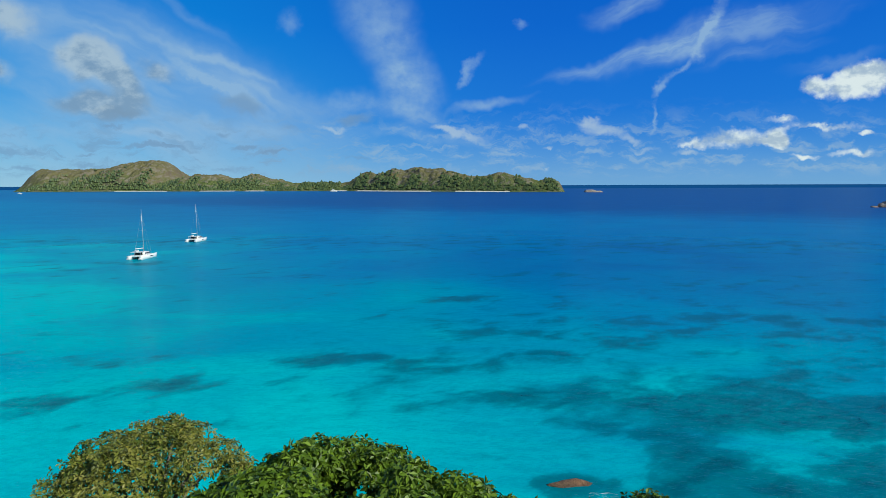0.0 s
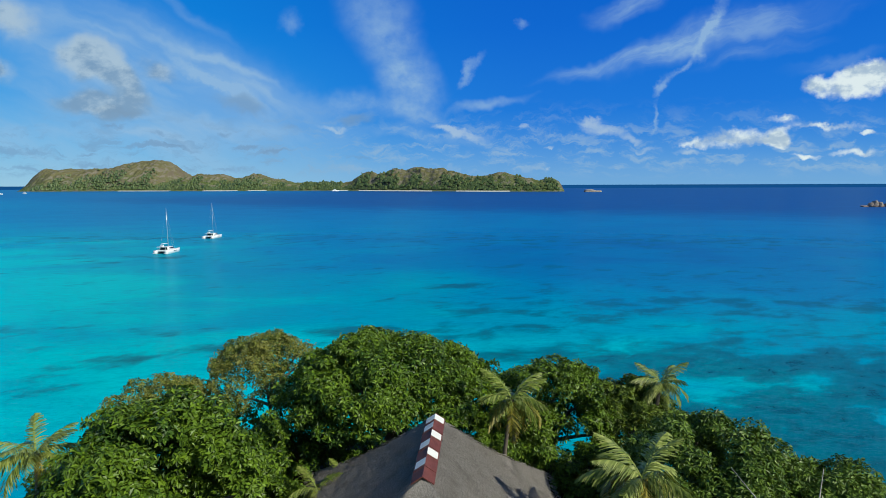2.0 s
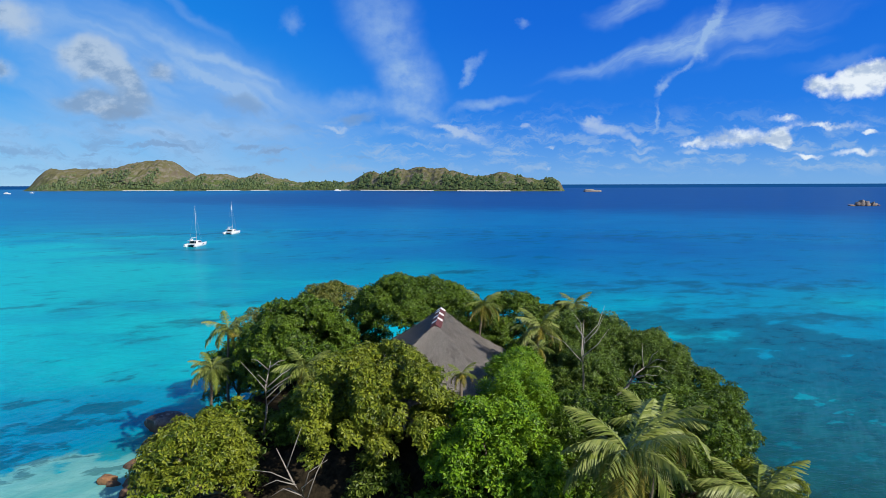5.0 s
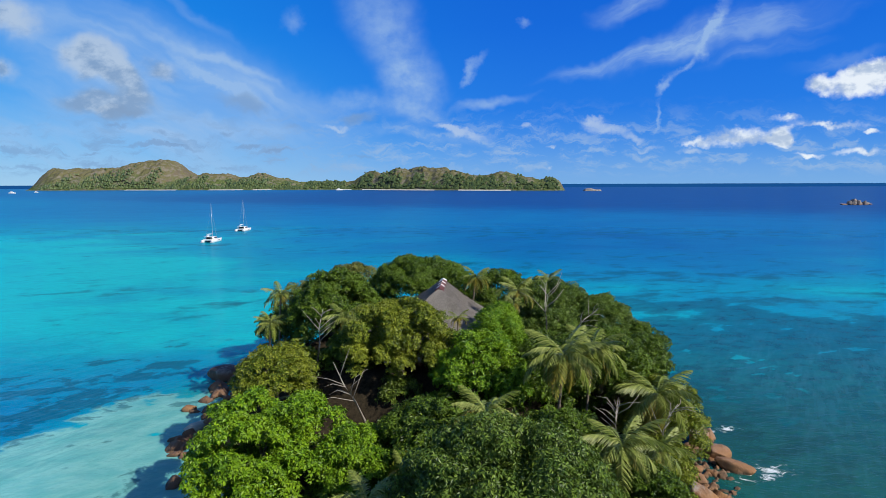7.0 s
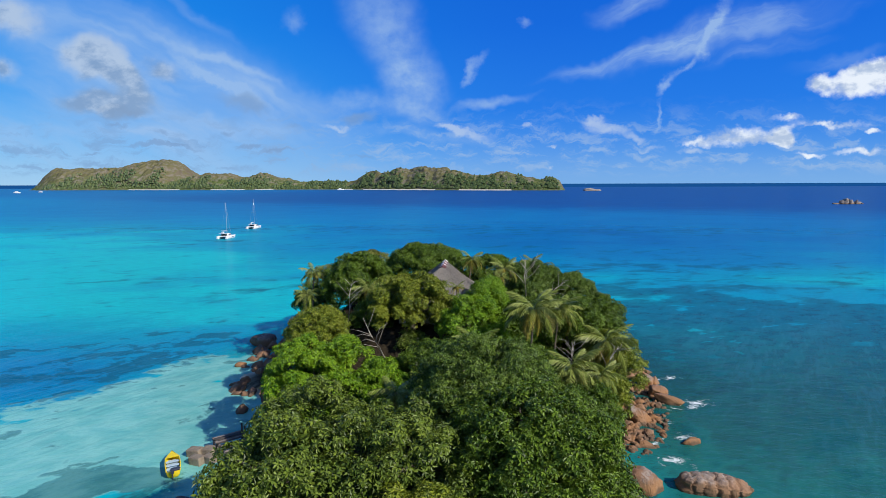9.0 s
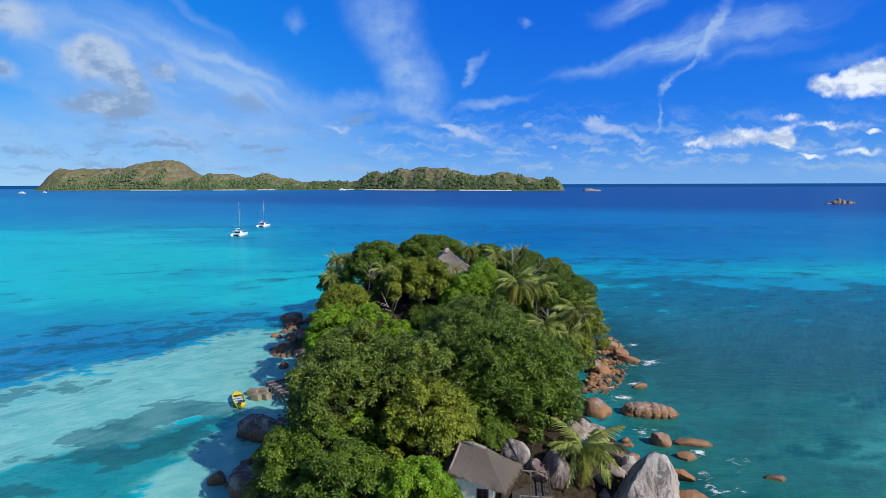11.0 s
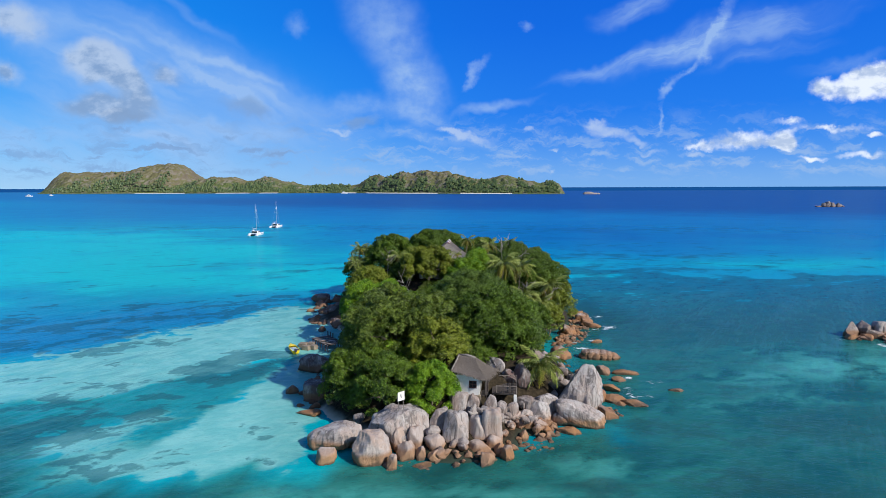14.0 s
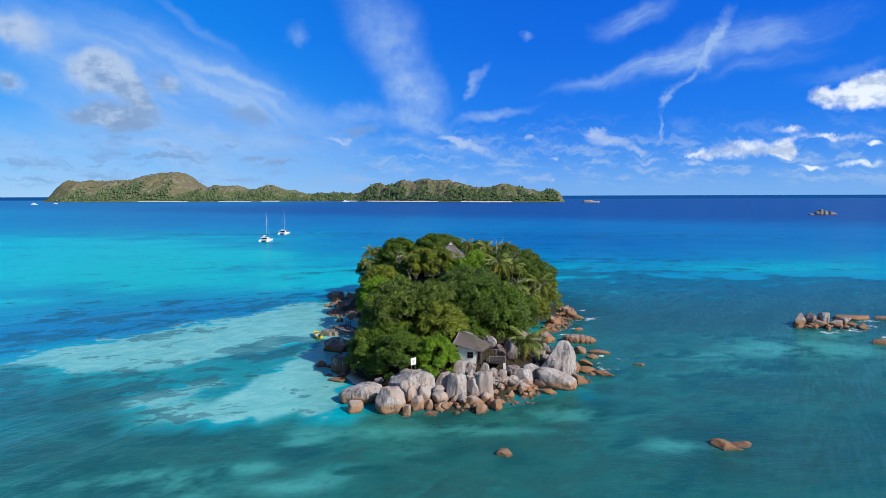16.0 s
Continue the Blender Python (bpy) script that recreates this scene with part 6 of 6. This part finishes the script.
# ---- the white hut and its deck ----
def hut():
    h = thing("white_hut", pose(1.7, -28.0, 4.0, 0, 0, -10), "small white plastered hut with a shaggy grey-brown thatched roof", "hut")
    # walls, with the window opening left free in the front wall
    x0, x1, y0, y1, top = -1.3, 2.07, -1.5, 2.2, 2.5
    wa, wb, wz, wt = 0.80, 1.66, 0.90, 1.78
    for a, b, lo, hi in ((x0, wa, 0, top), (wb, x1, 0, top), (wa, wb, 0, wz), (wa, wb, wt, top)):
        part("wall", box(b - a, 0.2, hi - lo, pose((a + b) / 2, y0, (lo + hi) / 2)), M_WHITE, h, "white plastered wall")
    for x in (x0 + 0.1, x1 - 0.1):
        part("wall", box(0.2, y1 - y0 - 0.2, top, pose(x, (y0 + y1) / 2, top / 2)), M_WHITE, h, "white plastered wall")
    part("wall", box(x1 - x0, 0.2, top, pose((x0 + x1) / 2, y1, top / 2)), M_WHITE, h, "white plastered wall")
    part("plinth", box(x1 - x0 + 0.3, y1 - y0 + 0.5, 1.2, pose((x0 + x1) / 2, (y0 + y1) / 2, -0.62), 0.05), M_STONE, h, "rough stone plinth")
    cx, cz, w, t = (wa + wb) / 2, (wz + wt) / 2, wb - wa, wt - wz
    win = part("window", box(w, 0.05, t, pose(cx, y0 + 0.02, cz)), M_GLASS_DARK, h, "dark window with red-brown frame")
    for dx, dz, sx, sz in ((-w / 2, 0, 0.10, t + 0.12), (w / 2, 0, 0.10, t + 0.12), (0, t / 2, w - 0.1, 0.10), (0, -t / 2, w - 0.1, 0.10), (0, 0, 0.06, t - 0.1), (-w / 4, 0.02, w / 2 - 0.11, 0.05), (w / 4, 0.02, w / 2 - 0.11, 0.05)):
        part("frame_bar", box(sx, 0.1, sz, pose(cx + dx, y0 - 0.07, cz + dz)), M_SHUTTER, win, "red-brown wooden bar")
    # open veranda under the low end of the roof
    for y in (-1.5, 0.2, 1.9):
        part("post", tube([(2.95, y, -1.0), (2.95, y, 2.0)], [0.08, 0.07], 7), M_DECK, h, smooth=True)
    for k in range(9):
        part("screen_slat", box(0.05, 0.26, 1.5, pose(2.75, -1.35 + k * 0.38, 0.75)), M_DECK, h, "dark timber slat")
    part("veranda_floor", box(0.9, 3.6, 0.10, pose(2.55, 0.3, -0.08)), M_DECK, h, "dark timber floor")
    # hip-ended thatch, lower over the veranda
    fl, fr, br, bl = (-1.5, -1.55, 3.05), (2.95, -2.45, 2.25), (4.0, 2.3, 2.1), (-2.2, 3.0, 2.7)
    r1, r0 = (-0.93, 1.1, 4.25), (1.14, 0.6, 4.15)
    for k, (a, b, c, d) in enumerate(((fr, br, r0, r0), (bl, fl, r1, r1), (fl, fr, r0, r1), (br, bl, r1, r0))):
        bm = bmesh.new()
        thatch_face(bm, a, b, c, d, 24, 16, 40 + k, 0.10, 0.2)
        rf = part("roof", bm, M_THATCH_BROWN, h, "shaggy grey-brown palm thatch", True)
        st = new("thatch", thatch_strands(a, b, c, d, 2600, 50 + k, 0.6, M_THATCH_BROWN, 0.10))
        st.parent = rf
        tagged(st, "loose palm strips", kind="stuff")
    part("ridge_roll", tube([(-1.05, 1.13, 4.26), (0.1, 0.85, 4.34), (1.25, 0.57, 4.16)], [0.15, 0.18, 0.15]), M_THATCH, h, "bound pale thatch along the ridge", True)
    part("hip_roll", tube([(-0.95, 1.05, 4.28), (-1.2, -0.2, 3.68), (-1.48, -1.5, 3.16)], [0.13, 0.11, 0.08]), M_THATCH, h, "bound pale thatch along the hip", True)
    return h


hut()


def deck():
    d = thing("timber_deck", pose(6.9, -27.45, 4.05, 0, 0, -6), "weathered dark timber deck with a post and rail fence", "deck")
    for k in range(13):
        part("plank", box(0.225, 4.1, 0.05, pose(-1.5 + k * 0.25, 0, 0.004 * (k % 3))), M_DECK, d)
    for y in (-1.9, 0.0, 1.9):
        part("joist", box(3.2, 0.12, 0.16, pose(0, y, -0.115)), M_DECK, d)
    rail = [(-1.0, -2.0), (-0.2, -2.0), (0.65, -2.0), (1.5, -2.0), (1.5, -1.0), (1.5, 0.0), (1.5, 1.0), (1.5, 2.0), (0.75, 2.0), (0.0, 2.0), (-0.8, 2.0)]
    for k, (x, y) in enumerate(rail):
        part("post", box(0.10, 0.10, 1.05, pose(x, y, 0.5, 0, 2 * math.sin(k * 2.3), 0), 0.01), M_GREYWOOD if k in (0, 3, 7, 9) else M_DECK, d)
    for (x0, y0), (x1, y1) in zip(rail, rail[1:]):
        l = math.hypot(x1 - x0, y1 - y0)
        for z in (0.5, 0.95):
            # paler timber on these top rails paints in their greyish highlights
            part("rail", box(l - 0.08, 0.07, 0.08, pose((x0 + x1) / 2, (y0 + y1) / 2, z, 0, 0, math.degrees(math.atan2(y1 - y0, x1 - x0))), 0.01), M_GREYWOOD if y0 == y1 and z > 0.8 else M_DECK, d)
    for x in (-1.4, 1.4):
        for y in (-1.85, 1.85):
            part("stilt", tube([(x, y, -2.4), (x, y, -0.03)], [0.12, 0.11]), M_DECK, d, smooth=True)
    part("white_pier", box(0.42, 0.4, 1.5, pose(1.35, -2.05, -0.85), 0.03), M_WHITE, d, "white plastered support")
    # stair up to the rocks behind
    for k in range(9):
        part("step", box(0.9, 0.28, 0.06, pose(-1.15 - k * 0.16, 2.3 + k * 0.27, 0.1 + k * 0.19, 0, 0, 28)), M_DECK, d)
    for x in (-1.6, -0.65):
        part("stair_rail", tube([(x, 2.1, 1.0), (x - 1.4, 4.6, 2.7)], [0.05, 0.05], 6), M_DECK, d)
        for k in range(4):
            part("stair_post", tube([(x - 0.45 * k, 2.15 + 0.8 * k, 0.05 + 0.55 * k), (x - 0.45 * k, 2.15 + 0.8 * k, 1.05 + 0.55 * k)], [0.04, 0.04], 6), M_DECK, d)


deck()

# ---- sign on the boulder ----
sg = thing("sign_board", pose(-5.9, -36.0, 4.95, 0, 0, 42), "white sign board on two thin posts", "sign")
for x in (-0.34, 0.34):
    part("post", tube([(x, 0, -0.4), (x, 0, 1.5)], [0.035, 0.035], 6), M_GREYWOOD, sg)
bd = part("board", box(0.95, 0.04, 1.05, pose(0, -0.05, 1.25), 0.008), M_WHITE, sg, "white painted board")
for z, w in ((1.50, 0.26), (1.36, 0.40), (1.22, 0.30), (1.08, 0.22)):
    part("mark", box(w, 0.006, 0.045, pose(0, -0.075, z)), M_INK, bd)


# ---- jetty, boats ----
def jetty():
    j = thing("jetty", pose(-23.6, 5.2, 0.0, 0, 0, -51), "old timber jetty on posts with a grey plank floor", "jetty")
    for k in range(19):
        if k in (6, 11):
            continue
        part("plank", box(0.30, 3.5 + 0.2 * math.sin(k * 2.1), 0.07, pose(-3.1 + k * 0.345, 0.06 * math.sin(k * 1.7), 1.25 + 0.02 * (k % 3), 0, 0, 2 * math.sin(k * 3.0))), M_DECK if k % 4 else M_GREYWOOD, j)
    for k in range(7):
        for y in (-1.6, 1.6):
            part("post", tube([(-3.1 + k * 1.05, y, -1.6), (-3.1 + k * 1.05, y, 1.30 + 0.9 * (k < 3 and y > 0))], [0.13, 0.11], 7), M_GREYWOOD if y < 0 else M_DECK, j, smooth=True)
    for y in (-1.6, 1.6):
        part("beam", box(6.8, 0.16, 0.18, pose(0.1, y, 1.11)), M_DECK, j)
    part("loose_board", box(1.5, 0.3, 0.05, pose(1.2, 0.3, 1.38, 0, 4, 35)), M_ZINC, j, "pale loose board")
    for x, y, sx, sy, turn in ((-28.2, 5.0, 1.6, 1.1, -12), (-27.2, 3.2, 1.5, 1.0, -20), (-26.7, 5.3, 1.5, 1.2, -10), (-25.9, 3.5, 1.3, 1.0, -30)):
        b = new("stone_block", bm_mesh("stone_block", box(sx, sy, 1.4, Matrix(), 0.14), M_STONE))
        b.matrix_world = pose(x, y, 0.15, 3, -3, turn)
        tagged(b, "rough squared stone block at the jetty head", "stone block")


jetty()


def hull_mesh(length, beam, height, mat, name="hull", fine=1.0, n=18):
    """A boat's hull along +x: pointed bow, square stern, rounded bilge."""
    bm = bmesh.new()
    rings = []
    for i in range(n + 1):
        t = i / n
        w = beam / 2 * (1 - max(0, (t - 0.45) / 0.55) ** 2.2) * (0.86 + 0.14 * min(1, t * 4)) + 0.01
        rise = height * 0.18 * t * t
        x = -length / 2 + length * t
        ring = []
        for s, z in ((1.0, height + rise), (0.97, height * 0.45), (0.72, 0.05 * height), (0.0, -0.22 * height + 0.15 * t * height), (-0.72, 0.05 * height), (-0.97, height * 0.45), (-1.0, height + rise)):
            ring.append(bm.verts.new((x - 0.06 * length * t * (1 - (z + 0.2) / (height * 1.4)) * fine, s * w, z)))
        rings.append(ring)
    for a, b in zip(rings, rings[1:]):
        for k in range(6):
            bm.faces.new((a[k], a[k + 1], b[k + 1], b[k]))
    bm.faces.new(rings[0])
    bm.faces.new(rings[-1][::-1])
    return bm, rings


def catamaran(x, y, turn, label):
    c = thing("catamaran", pose(x, y, 0, 0, 0, turn), label, "sailboat", "moored catamarans")
    for s in (1, -1):
        bm, rings = hull_mesh(12.2, 1.7, 1.55, M_GEL)
        for a, b in zip(rings, rings[1:]):
            bm.faces.new((a[0], b[0], b[6], a[6]))
        bmesh.ops.translate(bm, verts=bm.verts, vec=(0, s * 2.5, 0))
        hb = part("hull", bm, M_GEL, c, "white hull", True)
        part("stern_step", box(0.9, 1.2, 0.35, pose(-6.3, s * 2.5, 0.45), 0.05), M_GEL, hb)
        part("hull_window", box(2.6, 0.03, 0.28, pose(0.3, s * 3.36, 1.05)), M_GLASS_DARK, hb, "dark strip window")
    part("bridge_deck", box(8.4, 4.6, 0.55, pose(-1.2, 0, 1.45), 0.08), M_GEL, c)
    cab = bmesh.new()
    bmesh.ops.create_cube(cab, size=1.0)
    for v in cab.verts:
        k = 0.82 if v.co.z > 0 else 1.0
        v.co = Vector((v.co.x * 5.4 * k - (0.5 if v.co.z > 0 else 0.0), v.co.y * 4.4 * k, v.co.z * 1.25))
    bmesh.ops.bevel(cab, geom=cab.edges[:], offset=0.18, segments=3, affect="EDGES")
    bmesh.ops.translate(cab, verts=cab.verts, vec=(-0.4, 0, 2.25))
    cb = part("cabin", cab, M_GEL, c, "white cabin", True)
    part("windscreen", box(0.08, 3.3, 0.55, pose(1.90, 0, 2.30, 0, -38, 0), 0.02), M_GLASS_DARK, cb, "dark wraparound window")
    for s in (1, -1):
        part("side_window", box(3.4, 0.06, 0.5, pose(-0.4, s * 2.06, 2.35, s * 14, 0, 0), 0.02), M_GLASS_DARK, cb, "dark side window")
    # dark sheet added for the shade inside the open cockpit
    part("cockpit_opening", box(0.06, 3.2, 1.2, pose(-3.15, 0, 2.15), 0.02), M_GLASS_DARK, cb, "dark pane standing in for the cockpit's shade")
    part("cockpit_roof", box(3.0, 4.2, 0.12, pose(-4.0, 0, 3.05), 0.04), M_GEL, c, "white cockpit roof")
    for s in (1, -1):
        part("roof_post", tube([(-5.2, s * 1.9, 1.6), (-5.2, s * 1.9, 3.0)], [0.05, 0.05], 6), M_ALU, c)
    part("mast", tube([(0.6, 0, 2.7), (0.55, 0, 11.0), (0.5, 0, 20.0)], [0.12, 0.11, 0.07]), M_ALU, c, "tall bare mast", True)
    part("boom", tube([(0.5, 0, 4.2), (-5.2, 0, 4.4)], [0.22, 0.16]), M_GEL, c, "boom with stowed sail", True)
    part("spreader", tube([(0.55, -1.3, 11.5), (0.55, 1.3, 11.5)], [0.04, 0.04], 6), M_ALU, c)
    for p in ((6.0, 0, 1.9), (-1.0, 3.0, 1.6), (-1.0, -3.0, 1.6)):
        part("stay", tube([p, (0.5, 0, 19.0)], [0.02, 0.02], 5), M_ALU, c)
    part("cross_beam", tube([(4.6, -2.4, 1.55), (4.6, 2.4, 1.55)], [0.1, 0.1], 6), M_ALU, c)
    part("helm_seat", box(0.7, 1.3, 0.7, pose(-2.6, 1.0, 3.3), 0.08), M_GEL, c)


catamaran(-125.5, 257.5, 88, "white sailing catamaran at anchor with bare mast")
catamaran(-134.8, 328.5, 86, "white sailing catamaran at anchor seen from astern")


def launch(x, y, turn):
    b = thing("motor_boat", pose(x, y, 0.05, 0, 0, turn) @ Matrix.Scale(0.85, 4), "small open yellow boat with pale blue seats", "boat")
    bm, rings = hull_mesh(5.4, 1.7, 0.75, M_YELLOW)
    part("hull", bm, M_YELLOW, b, "yellow hull", True)
    part("floor", box(4.0, 1.3, 0.06, pose(-0.5, 0, 0.28)), M_PALEBLUE, b, "pale blue floor")
    fd = bmesh.new()
    pts = [(0.95, -0.78, 0.86), (2.62, -0.04, 0.99), (2.62, 0.04, 0.99), (0.95, 0.78, 0.86)]
    fd.faces.new([fd.verts.new(p) for p in pts])
    r = bmesh.ops.extrude_face_region(fd, geom=fd.faces[:])
    bmesh.ops.translate(fd, verts=[v for v in r["geom"] if isinstance(v, bmesh.types.BMVert)], vec=(0, 0, 0.05))
    part("foredeck", fd, M_YELLOW, b, "yellow foredeck")
    for xx in (-1.7, -0.7, 0.3):
        part("seat", box(0.42, 1.5, 0.08, pose(xx, 0, 0.62), 0.02), M_PALEBLUE, b, "pale blue bench")
    for s in (1, -1):
        part("gunwale", tube([(-2.7, s * 0.76, 0.79), (-0.6, s * 0.87, 0.80), (1.0, s * 0.80, 0.86), (2.65, 0, 1.0)], [0.06] * 4, 6), M_YELLOW, b, smooth=True)
    m = part("outboard_motor", box(0.4, 0.42, 0.6, pose(-3.0, 0.1, 0.95), 0.08), M_NAVY, b, "dark outboard motor")
    part("shaft", box(0.16, 0.12, 0.9, pose(-3.05, 0.1, 0.3)), M_NAVY, m)
    part("cover", box(0.8, 0.9, 0.3, pose(-2.2, -0.3, 0.75, 5, 8, 20), 0.1), M_NAVY, b, "dark blue folded cover")


launch(-29.4, 2.3, 118)


def far_yacht(x, y, turn, size, label):
    b = thing("motor_yacht", pose(x, y, 0, 0, 0, turn), label, "yacht")
    bm, rings = hull_mesh(size, size * 0.22, size * 0.13, M_GEL)
    for a, q in zip(rings, rings[1:]):
        bm.faces.new((a[0], q[0], q[6], a[6]))
    part("hull", bm, M_GEL, b, "white hull", True)
    part("cabin", box(size * 0.5, size * 0.18, size * 0.1, pose(-size * 0.08, 0, size * 0.18), size * 0.015), M_GEL, b, "white cabin")
    part("upper_deck", box(size * 0.3, size * 0.16, size * 0.08, pose(-size * 0.10, 0, size * 0.26), size * 0.015), M_GEL, b, "white upper deck")
    part("window_strip", box(size * 0.42, size * 0.184, size * 0.03, pose(-size * 0.06, 0, size * 0.19)), M_GLASS_DARK, b, "dark strip window")
    part("mast", tube([(-size * 0.1, 0, size * 0.28), (-size * 0.12, 0, size * 0.42)], [size * 0.01, size * 0.006], 6), M_ALU, b)


far_yacht(-570, 2880, 10, 36, "white motor yacht off the far beach")
far_yacht(-1640, 2050, 4, 26, "small white boat far out on the water")
far_yacht(-1720, 2280, -8, 20, "small white boat far out on the water")
